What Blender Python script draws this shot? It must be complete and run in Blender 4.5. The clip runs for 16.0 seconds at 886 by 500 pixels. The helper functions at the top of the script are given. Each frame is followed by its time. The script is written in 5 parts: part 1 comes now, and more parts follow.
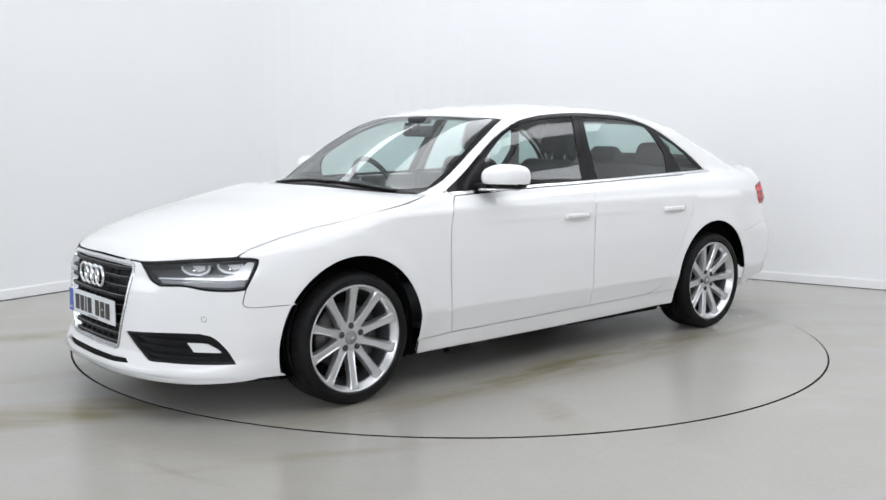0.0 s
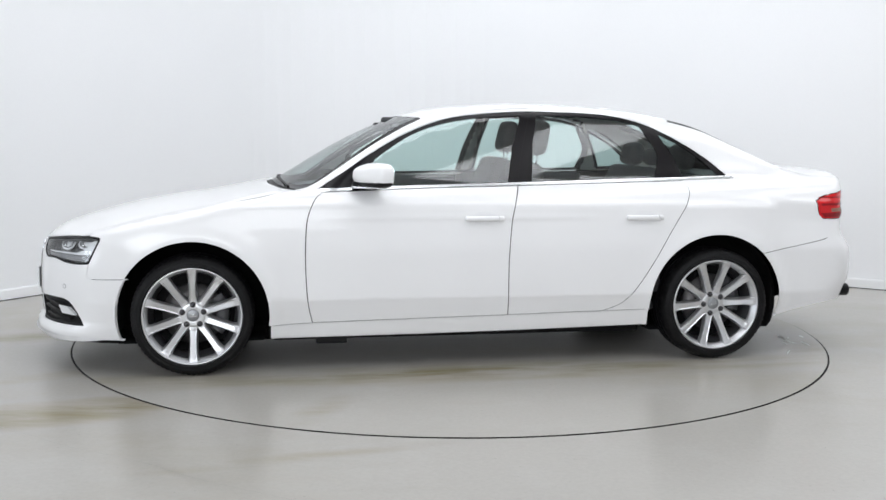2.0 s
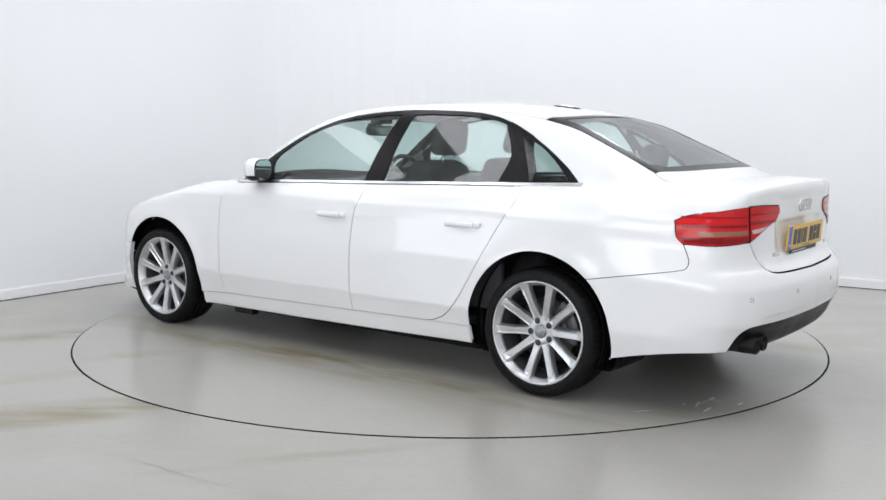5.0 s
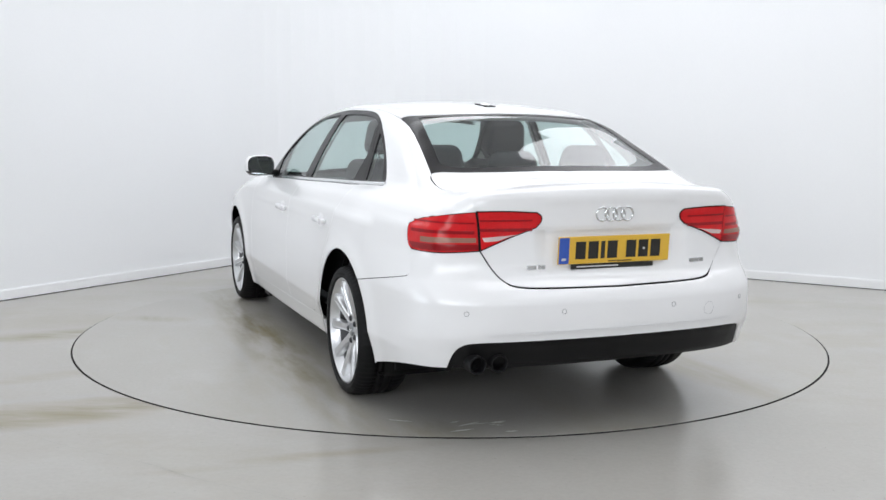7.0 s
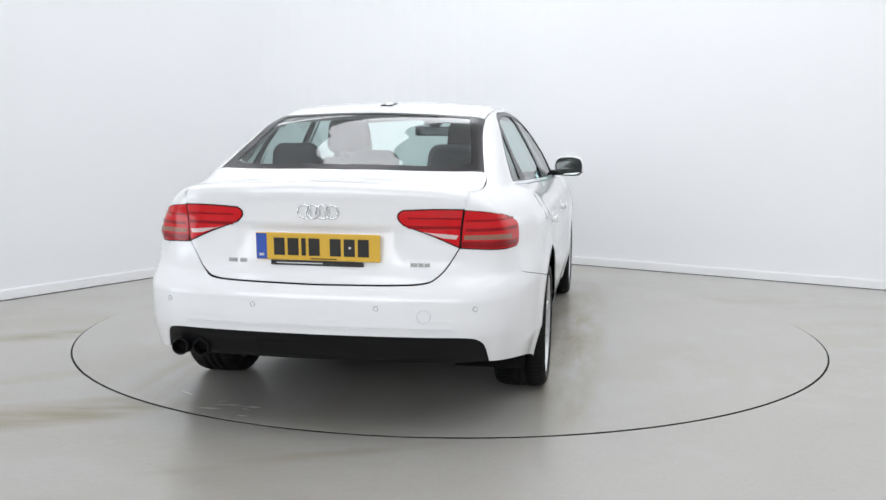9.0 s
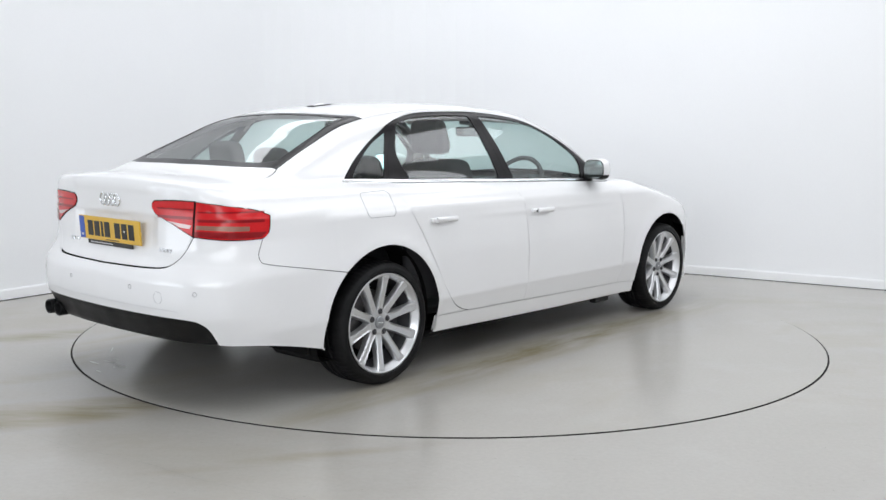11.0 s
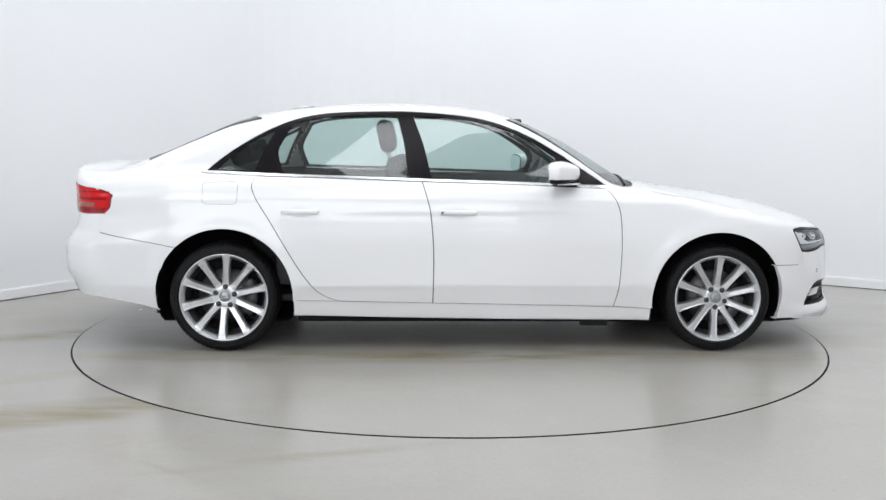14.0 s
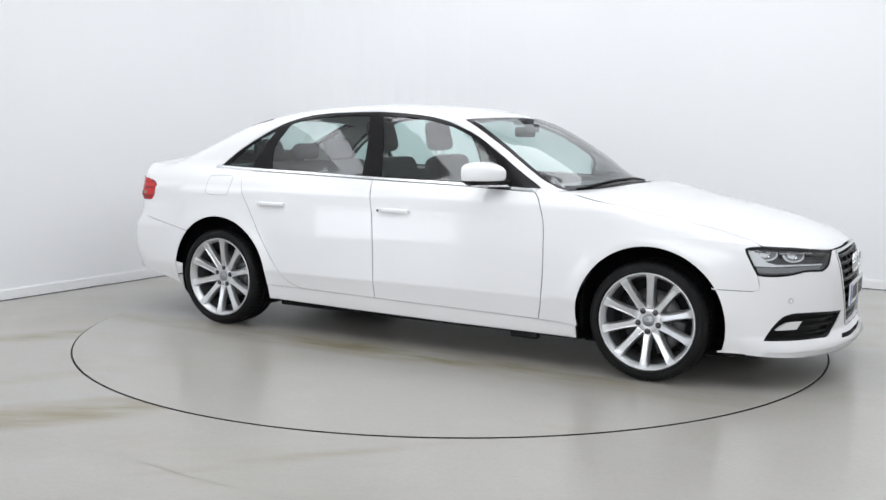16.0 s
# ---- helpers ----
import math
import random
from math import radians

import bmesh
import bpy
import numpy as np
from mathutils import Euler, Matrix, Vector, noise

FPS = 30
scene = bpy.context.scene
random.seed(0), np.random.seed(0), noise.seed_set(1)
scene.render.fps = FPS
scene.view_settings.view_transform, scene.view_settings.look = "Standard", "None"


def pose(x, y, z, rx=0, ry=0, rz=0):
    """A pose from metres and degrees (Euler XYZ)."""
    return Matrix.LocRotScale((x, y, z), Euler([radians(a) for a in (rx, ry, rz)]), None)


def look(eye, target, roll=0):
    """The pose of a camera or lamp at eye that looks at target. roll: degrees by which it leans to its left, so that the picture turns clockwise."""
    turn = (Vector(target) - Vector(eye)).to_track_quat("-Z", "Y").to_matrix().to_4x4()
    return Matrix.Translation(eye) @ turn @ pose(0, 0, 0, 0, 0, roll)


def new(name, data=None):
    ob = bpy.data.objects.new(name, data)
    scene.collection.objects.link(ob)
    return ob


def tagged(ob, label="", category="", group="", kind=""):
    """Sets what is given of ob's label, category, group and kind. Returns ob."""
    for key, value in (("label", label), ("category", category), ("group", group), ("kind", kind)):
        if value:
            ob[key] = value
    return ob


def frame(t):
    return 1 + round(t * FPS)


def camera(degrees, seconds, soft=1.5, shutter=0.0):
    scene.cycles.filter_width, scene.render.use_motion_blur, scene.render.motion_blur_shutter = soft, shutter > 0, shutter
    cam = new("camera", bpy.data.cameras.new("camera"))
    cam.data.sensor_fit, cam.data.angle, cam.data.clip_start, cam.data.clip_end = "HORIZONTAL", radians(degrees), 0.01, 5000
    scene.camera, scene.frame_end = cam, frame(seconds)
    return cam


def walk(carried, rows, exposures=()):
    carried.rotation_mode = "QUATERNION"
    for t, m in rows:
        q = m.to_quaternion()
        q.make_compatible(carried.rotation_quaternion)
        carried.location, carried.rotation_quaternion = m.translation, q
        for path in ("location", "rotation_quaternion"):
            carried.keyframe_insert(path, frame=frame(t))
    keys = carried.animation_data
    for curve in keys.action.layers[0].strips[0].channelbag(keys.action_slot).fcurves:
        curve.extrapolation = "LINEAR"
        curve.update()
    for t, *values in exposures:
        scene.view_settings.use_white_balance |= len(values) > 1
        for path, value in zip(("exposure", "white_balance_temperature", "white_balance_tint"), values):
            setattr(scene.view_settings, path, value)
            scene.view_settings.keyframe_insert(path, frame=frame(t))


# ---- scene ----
EYE = (0.0, -6.1125, 1.2461)
cam = camera(48.84, 16.0)
STAND = Matrix.Translation(EYE) @ pose(0, 0, 0, 0, 0, 0.415) @ pose(0, 0, 0, 90 - 7.022, 0, 0) @ pose(0, 0, 0, 0, 0, 0.495)
walk(cam, [(0.0, STAND), (16.0, STAND)])

# the turntable: radius and the heading of the car in degrees at t seconds
TABLE_R = 2.2527
CAR_X, CAR_Y = 0.1042, 0.1859


def heading(t):
    return 221.4987 - 15.644 * t - 0.0032 * t * (t - 16)


# ---- light ----
scene.view_settings.exposure = 0.0
world = bpy.data.worlds.new("world")
scene.world = world
world.use_nodes = True
world.node_tree.nodes["Background"].inputs[0].default_value = (0.8, 0.9, 1.0, 1)
world.node_tree.nodes["Background"].inputs[1].default_value = 0.1
CEILING = 3.7


def strip_light(x, y, turn, length, width, power, colour=(0.94, 0.958, 1.0)):
    data = bpy.data.lights.new("ceiling_lamp", "AREA")
    data.shape, data.size, data.size_y, data.energy, data.color = "RECTANGLE", length, width, power, colour
    ob = new("ceiling_lamp", data)
    ob.matrix_world = pose(x, y, CEILING - 0.06, 0, 0, turn)
    return ob


for k in range(5):
    strip_light(-2.45 + 1.75 * k, 2.15 - 1.0 * k, 60, 8.0, 0.9, 64.5)
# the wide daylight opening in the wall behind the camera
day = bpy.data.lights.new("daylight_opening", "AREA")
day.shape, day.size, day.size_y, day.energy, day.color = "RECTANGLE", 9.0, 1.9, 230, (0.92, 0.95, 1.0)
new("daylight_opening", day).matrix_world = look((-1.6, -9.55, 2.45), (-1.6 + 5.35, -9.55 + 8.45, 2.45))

# the open loading door in the wall beside the turntable, out of the camera's view
gate = bpy.data.lights.new("daylight_doorway", "AREA")
gate.shape, gate.size, gate.size_y, gate.energy, gate.color = "RECTANGLE", 3.6, 1.0, 42, (0.84, 0.91, 1.0)
new("daylight_doorway", gate).matrix_world = look((-6.08, -3.86, 0.8), (-6.08 + 8.45, -3.86 - 5.35, 0.8))

# ---- materials ----


def material(name, colour, rough=0.5, metal=0.0, coat=0.0, bump=0.0, grain=60.0, vary=0.0, big=2.0, spec=0.5, island=0.0):
    """A principled material with variation of tone at two scales and a fine relief."""
    m = bpy.data.materials.new(name)
    m.use_nodes = True
    nt = m.node_tree
    b = nt.nodes["Principled BSDF"]
    b.inputs["Base Color"].default_value = (*colour, 1)
    b.inputs["Roughness"].default_value, b.inputs["Metallic"].default_value = rough, metal
    b.inputs["Coat Weight"].default_value, b.inputs["Coat Roughness"].default_value = coat, 0.04
    b.inputs["Specular IOR Level"].default_value = spec
    if not (vary or bump):
        return m
    tc = nt.nodes.new("ShaderNodeTexCoord")
    fine, wide = nt.nodes.new("ShaderNodeTexNoise"), nt.nodes.new("ShaderNodeTexNoise")
    fine.inputs["Scale"].default_value, wide.inputs["Scale"].default_value = grain, big
    fine.inputs["Detail"].default_value, wide.inputs["Detail"].default_value = 4, 5
    for n in (fine, wide):
        nt.links.new(tc.outputs["Object"], n.inputs["Vector"])
    if vary:
        add = nt.nodes.new("ShaderNodeMath")
        add.operation = "ADD"
        nt.links.new(fine.outputs["Fac"], add.inputs[0])
        nt.links.new(wide.outputs["Fac"], add.inputs[1])
        ramp = nt.nodes.new("ShaderNodeMapRange")
        ramp.inputs[1].default_value, ramp.inputs[2].default_value = 0.6, 1.4
        ramp.inputs[3].default_value, ramp.inputs[4].default_value = 1 - vary, 1 + vary
        nt.links.new(add.outputs[0], ramp.inputs[0])
        mul = nt.nodes.new("ShaderNodeVectorMath")
        mul.operation = "SCALE"
        mul.inputs[0].default_value = colour
        nt.links.new(ramp.outputs[0], mul.inputs["Scale"])
        nt.links.new(mul.outputs[0], b.inputs["Base Color"])
        rr = nt.nodes.new("ShaderNodeMapRange")
        rr.inputs[1].default_value, rr.inputs[2].default_value = 0.3, 0.7
        rr.inputs[3].default_value, rr.inputs[4].default_value = max(0.02, rough * (1 - vary)), min(1, rough * (1 + vary))
        nt.links.new(wide.outputs["Fac"], rr.inputs[0])
        nt.links.new(rr.outputs[0], b.inputs["Roughness"])
    if bump:
        bp = nt.nodes.new("ShaderNodeBump")
        bp.inputs["Strength"].default_value, bp.inputs["Distance"].default_value = 0.5, bump
        nt.links.new(fine.outputs["Fac"], bp.inputs["Height"])
        nt.links.new(bp.outputs[0], b.inputs["Normal"])
    return m


def clear(name, tint, rough=0.0, base=0.05):
    """Thin tinted glass: lets light straight through, with a gloss on it."""
    m = bpy.data.materials.new(name)
    m.use_nodes = True
    nt = m.node_tree
    nt.nodes.remove(nt.nodes["Principled BSDF"])
    t, g, f, mix, pw, ma = (nt.nodes.new("ShaderNode" + k) for k in ("BsdfTransparent", "BsdfGlossy", "LayerWeight", "MixShader", "Math", "Math"))
    t.inputs[0].default_value = (*tint, 1)
    g.inputs["Roughness"].default_value = rough
    f.inputs[0].default_value = 0.5
    pw.operation, ma.operation = "POWER", "MULTIPLY_ADD"
    pw.inputs[1].default_value, ma.inputs[1].default_value, ma.inputs[2].default_value = 4.5, 0.8, base
    nt.links.new(f.outputs["Facing"], pw.inputs[0])
    nt.links.new(pw.outputs[0], ma.inputs[0])
    nt.links.new(ma.outputs[0], mix.inputs[0])
    nt.links.new(t.outputs[0], mix.inputs[1])
    nt.links.new(g.outputs[0], mix.inputs[2])
    nt.links.new(mix.outputs[0], nt.nodes["Material Output"].inputs[0])
    return m


PAINT = material("white_paint", (0.84, 0.84, 0.845), 0.30, 0, 0.8, 0.00004, 400, 0.012, 3)
WALL = material("wall_paint", (0.865, 0.875, 0.885), 0.75, 0, 0, 0.0006, 90, 0.015, 0.7)
SKIRT = material("skirting_paint", (0.88, 0.885, 0.89), 0.45, 0, 0, 0.0003, 60, 0.02, 2)
CEIL = material("ceiling_paint", (0.85, 0.86, 0.87), 0.8, 0, 0, 0.0004, 60, 0.015, 1)
BLACK = material("black_plastic", (0.006, 0.006, 0.0065), 0.45, 0, 0, 0.0003, 300, 0.15, 8, spec=0.22)
GLOSSBLACK = material("gloss_black_trim", (0.009, 0.008, 0.009), 0.24, 0, 0, 0, 60, 0.1, 6, spec=0.14)
# near-black of the underbody, also laid where gaps and hollows lie in shade
SHADE = material("underbody_shade_black", (0.006, 0.006, 0.006), 0.85, 0, 0, 0.002, 40, 0.3, 6, spec=0.22)
RUBBER = material("tyre_rubber", (0.006, 0.006, 0.0065), 0.6, 0, 0, 0.0006, 220, 0.2, 10, spec=0.22)
ALLOY = material("alloy_silver", (0.64, 0.645, 0.655), 0.30, 0.85, 0.0, 0.0001, 300, 0.05, 8)
CHROME = material("chrome", (0.78, 0.79, 0.8), 0.09, 1.0, 0, 0, 60, 0.03, 8)
SATIN = material("satin_metal", (0.78, 0.79, 0.80), 0.25, 1.0, 0, 0, 60, 0.03, 8)
# alloy darkened for the shade behind the spokes; the grey caliper shares it
BARREL = material("shaded_alloy_caliper", (0.09, 0.09, 0.095), 0.45, 0.5, 0, 0.0002, 120, 0.1, 12)
STEEL = material("brake_steel", (0.13, 0.125, 0.125), 0.45, 0.8, 0, 0.0003, 120, 0.2, 12)
CLOTH = material("seat_cloth", (0.022, 0.023, 0.025), 0.9, 0, 0, 0.0006, 350, 0.2, 8, spec=0.22)
LINING = material("lining_grey", (0.42, 0.42, 0.40), 0.9, 0, 0, 0.0005, 300, 0.06, 4)
DASH = material("dash_plastic", (0.06, 0.06, 0.063), 0.6, 0, 0, 0.0003, 300, 0.15, 8, spec=0.22)
GLASS = clear("green_glass", (0.76, 0.88, 0.86), 0.0, 0.11)
LENS = clear("lamp_lens", (0.93, 0.94, 0.95))
DARKGLASS = clear("privacy_glass", (0.5, 0.6, 0.58))
MIRROR = material("mirror_glass", (0.75, 0.82, 0.82), 0.03, 1.0)
RED = material("red_lens", (0.60, 0.010, 0.014), 0.12, 0, 0.1, 0.0004, 160, 0.12, 18, spec=0.3)
DEEPRED = material("deep_red_lens", (0.26, 0.006, 0.010), 0.12, 0, 0.0, 0.0003, 160, 0.12, 18, spec=0.3)
PALE = material("amber_grey_lens", (0.30, 0.15, 0.11), 0.2, 0.1, 0.0, 0.0004, 160, 0.1, 18, spec=0.3)
WHITELENS = material("white_lens", (0.66, 0.52, 0.50), 0.2, 0.1, 0.0, 0.0004, 160, 0.1, 18)
YELLOW = material("yellow_plate", (0.72, 0.44, 0.045), 0.35, 0, 0.2, 0.0002, 200, 0.05, 10)
WHITEPLATE = material("white_plate", (0.72, 0.74, 0.75), 0.35, 0, 0.2, 0.0002, 200, 0.05, 10)
BLUE = material("blue_band", (0.03, 0.09, 0.42), 0.35, 0, 0.2, 0, 60, 0.05, 10)
DUSK = material("dark_lamp_bowl", (0.11, 0.11, 0.115), 0.3, 0.2, 0, 0.0002, 90, 0.1, 8)
BEAM = material("lamp_reflector", (0.26, 0.26, 0.27), 0.3, 0.4, 0, 0.0004, 120, 0.15, 20)
GREY = material("lamp_grey", (0.30, 0.30, 0.31), 0.35, 0.3, 0, 0.0002, 90, 0.1, 8)
LETTER = material("plate_black", (0.015, 0.014, 0.013), 0.4)
PALEBAR = material("pale_print", (0.6, 0.6, 0.6), 0.5)


def concrete(spots=()):
    """Painted concrete: cloudy tone, fine grain, worn brown streaks (x, y, half length, half width, degrees, strength)."""
    m = material("painted_concrete", (0.395, 0.38, 0.352), 0.25, 0, 0, 0.0, 55, 0.05, 0.8)
    nt = m.node_tree
    b = nt.nodes["Principled BSDF"]
    out = b.inputs["Base Color"].links[0].from_socket
    tc = nt.nodes.new("ShaderNodeTexCoord")

    def noise(scale, detail, rough, stretch=(1, 1, 1), turn=0):
        mp, no = nt.nodes.new("ShaderNodeMapping"), nt.nodes.new("ShaderNodeTexNoise")
        mp.inputs["Scale"].default_value, mp.inputs["Rotation"].default_value = stretch, (0, 0, radians(turn))
        no.inputs["Scale"].default_value, no.inputs["Detail"].default_value, no.inputs["Roughness"].default_value = scale, detail, rough
        nt.links.new(tc.outputs["Object"], mp.inputs[0])
        nt.links.new(mp.outputs[0], no.inputs["Vector"])
        return no.outputs["Fac"]

    def remap(src, a, c, lo, hi):
        rg = nt.nodes.new("ShaderNodeMapRange")
        for i, v in enumerate((a, c, lo, hi)):
            rg.inputs[i + 1].default_value = v
        nt.links.new(src, rg.inputs[0])
        return rg.outputs[0]

    def stain(base, fac, colour):
        mx = nt.nodes.new("ShaderNodeMix")
        mx.data_type = "RGBA"
        mx.inputs[7].default_value = (*colour, 1)
        nt.links.new(fac, mx.inputs[0])
        nt.links.new(base, mx.inputs[6])
        return mx.outputs[2]

    out = stain(out, remap(noise(0.7, 8, 0.6, (0.5, 1.4, 1), -20), 0.48, 0.70, 0, 0.5), (0.33, 0.30, 0.235))
    out = stain(out, remap(noise(2.2, 8, 0.65), 0.52, 0.72, 0, 0.25), (0.47, 0.462, 0.45))
    out = stain(out, remap(noise(46, 3, 0.6), 0.70, 0.74, 0, 0.35), (0.22, 0.21, 0.19))
    for x, y, a, c, turn, force in spots:
        mp = nt.nodes.new("ShaderNodeMapping")
        mp.vector_type = "TEXTURE"
        mp.inputs["Location"].default_value, mp.inputs["Rotation"].default_value, mp.inputs["Scale"].default_value = (x, y, 0), (0, 0, radians(turn)), (a, c, 1)
        ln, pr = nt.nodes.new("ShaderNodeVectorMath"), nt.nodes.new("ShaderNodeMath")
        ln.operation, pr.operation = "LENGTH", "MULTIPLY"
        nt.links.new(tc.outputs["Object"], mp.inputs[0])
        nt.links.new(mp.outputs[0], ln.inputs[0])
        nt.links.new(remap(ln.outputs["Value"], 0.15, 1.2, force, 0.0), pr.inputs[0])
        nt.links.new(remap(noise(3.2, 8, 0.62, (0.5, 2.2, 1), turn), 0.36, 0.64, 0.1, 1.0), pr.inputs[1])
        out = stain(out, pr.outputs[0], (0.235, 0.20, 0.12))
    nt.links.new(out, b.inputs["Base Color"])
    bp = nt.nodes.new("ShaderNodeBump")
    bp.inputs["Strength"].default_value, bp.inputs["Distance"].default_value = 0.5, 0.0007
    nt.links.new(noise(18, 4, 0.55), bp.inputs["Height"])
    nt.links.new(bp.outputs[0], b.inputs["Normal"])
    return m


# mirror glass darkened to put the inner mirror's dim reflection into the colour
DULLMIRROR = material("dimmed_reflection", (0.22, 0.23, 0.23), 0.08, 1.0)
FLOOR = concrete([(-1.58, -1.90, 0.5, 0.19, 31, 1.3), (-1.95, -2.05, 0.7, 0.20, 25, 1.0), (-0.55, -2.5, 0.6, 0.06, 20, 0.4), (-2.5, -0.42, 0.7, 0.16, 28, 0.9), (-2.05, -1.35, 0.5, 0.09, 30, 0.35)])
DISC = concrete([(0.1, 1.15, 2.1, 0.20, 0, 1.0), (0.1, -0.78, 2.1, 0.20, 0, 1.0), (0.9, 1.75, 0.25, 0.1, 60, 0.5), (-1.6, -0.8, 0.5, 0.16, 10, 0.5), (-2.0, 0.9, 0.25, 0.2, 40, 0.5)])

SILVER = material("silver_reflector", (0.82, 0.83, 0.84), 0.3, 0.3, 0, 0.0005, 90, 0.06, 12)

def curve(xs, vs):
    """A smooth curve through knots (monotone cubic)."""
    xs, vs = np.array(xs, float), np.array(vs, float)
    h, d = np.diff(xs), np.diff(vs) / np.diff(xs)
    m = np.concatenate([[d[0]], np.where(d[:-1] * d[1:] > 0, 3 * (h[:-1] + h[1:]) / ((2 * h[1:] + h[:-1]) / np.where(d[:-1] == 0, 1, d[:-1]) + (h[1:] + 2 * h[:-1]) / np.where(d[1:] == 0, 1, d[1:])), 0), [d[-1]]])

    def f(x):
        x = np.clip(x, xs[0], xs[-1])
        i = np.clip(np.searchsorted(xs, x) - 1, 0, len(h) - 1)
        t = (x - xs[i]) / h[i]
        return (vs[i] * (1 + 2 * t) * (1 - t) ** 2 + h[i] * m[i] * t * (1 - t) ** 2 + vs[i + 1] * t * t * (3 - 2 * t) + h[i] * m[i + 1] * t * t * (t - 1))
    return f


# profiles of the car: x forward from the middle of the wheelbase, y to its left, z up from the ground
deck = curve([-2.5, -2.36, -2.25, -2.0, -1.7, -1.0, 0.0, 0.8, 1.0, 1.19, 1.37, 1.59, 1.81, 2.04, 2.14, 2.22, 2.3],
             [1.0, 1.022, 1.034, 1.032, 1.012, 0.982, 0.955, 0.94, 0.938, 0.914, 0.886, 0.857, 0.815, 0.75, 0.715, 0.672, 0.6])
deck_crown = curve([-2.4, -2.0, -1.5, 0.9, 1.3, 1.85, 2.1, 2.3], [0.1, 0.08, 0.02, 0.02, 0.06, 0.14, 0.16, 0.16])
roof = curve([-3.2, -2.3, -2.12, -1.985, -1.8, -1.6, -1.34, -1.0, -0.6, -0.4, -0.1, 0.1, 0.266, 0.45, 0.632, 0.8, 0.984, 1.12, 1.3, 2.6],
             [-1.5, 0.72, 0.97, 1.05, 1.128, 1.216, 1.32, 1.378, 1.404, 1.406, 1.392, 1.368, 1.328, 1.255, 1.165, 1.066, 0.952, 0.865, 0.75, 0.1])
roof_crown = curve([-2.0, -1.85, -1.3, -0.9, 0.0, 0.3, 0.8, 1.1], [0.10, 0.11, 0.12, 0.1, 0.1, 0.12, 0.26, 0.3])
flank = curve([0.1, 0.2, 0.27, 0.355, 0.375, 0.6, 0.72, 0.8, 0.855, 0.87, 0.93, 0.97, 1.03, 1.1], [0.82, 0.842, 0.859, 0.881, 0.8865, 0.888, 0.880, 0.8725, 0.866, 0.855, 0.82, 0.785, 0.72, 0.62])
taper = curve([-2.45, -2.2, -1.9, -1.4, -0.8, 0.9, 1.4, 1.7, 1.95, 2.2], [-0.13, -0.075, -0.03, 0.006, 0.0, 0.0, 0.006, -0.02, -0.075, -0.17])
cabin_base = curve([-2.0, -1.75, -1.5, -1.0, -0.3, 0.4, 0.8, 1.1], [0.68, 0.718, 0.728, 0.758, 0.785, 0.785, 0.775, 0.74])
nose = curve([0.0, 0.13, 0.17, 0.2, 0.235, 0.27, 0.4, 0.55, 0.66, 0.72, 0.9], [2.17, 2.22, 2.27, 2.285, 2.273, 2.252, 2.257, 2.25, 2.226, 2.19, 2.06])
nose_plan = curve([0.0, 0.2, 0.4, 0.55, 0.7, 0.8, 0.9, 1.0], [0.0, 0.008, 0.05, 0.118, 0.24, 0.368, 0.57, 0.8])
tail = curve([0.0, 0.2, 0.3, 0.38, 0.42, 0.5, 0.57, 0.62, 0.66, 0.72, 0.8, 0.845, 0.862, 0.88, 0.94, 0.98, 1.05], [-2.2, -2.28, -2.35, -2.385, -2.405, -2.412, -2.41, -2.388, -2.35, -2.327, -2.312, -2.307, -2.332, -2.333, -2.338, -2.345, -2.345])
tail_out = curve([0.0, 0.2, 0.3, 0.38, 0.42, 0.5, 0.57, 0.62, 0.66, 0.72, 0.8, 0.88, 0.94, 1.05], [-2.2, -2.28, -2.35, -2.385, -2.405, -2.412, -2.41, -2.388, -2.355, -2.338, -2.335, -2.333, -2.338, -2.345])
tail_plan = curve([0.0, 0.25, 0.45, 0.6, 0.72, 0.8, 0.88, 1.0], [0.0, 0.008, 0.028, 0.062, 0.125, 0.21, 0.38, 0.8])
belly = curve([-2.5, -2.3, -2.0, -1.77, -1.0, 0.2, 1.0, 1.7, 2.0, 2.3], [0.31, 0.29, 0.25, 0.205, 0.182, 0.164, 0.16, 0.15, 0.15, 0.165])


def smax(a, b, k):
    h = np.maximum(k - np.abs(a - b), 0) / k
    return np.maximum(a, b) + h * h * k / 4


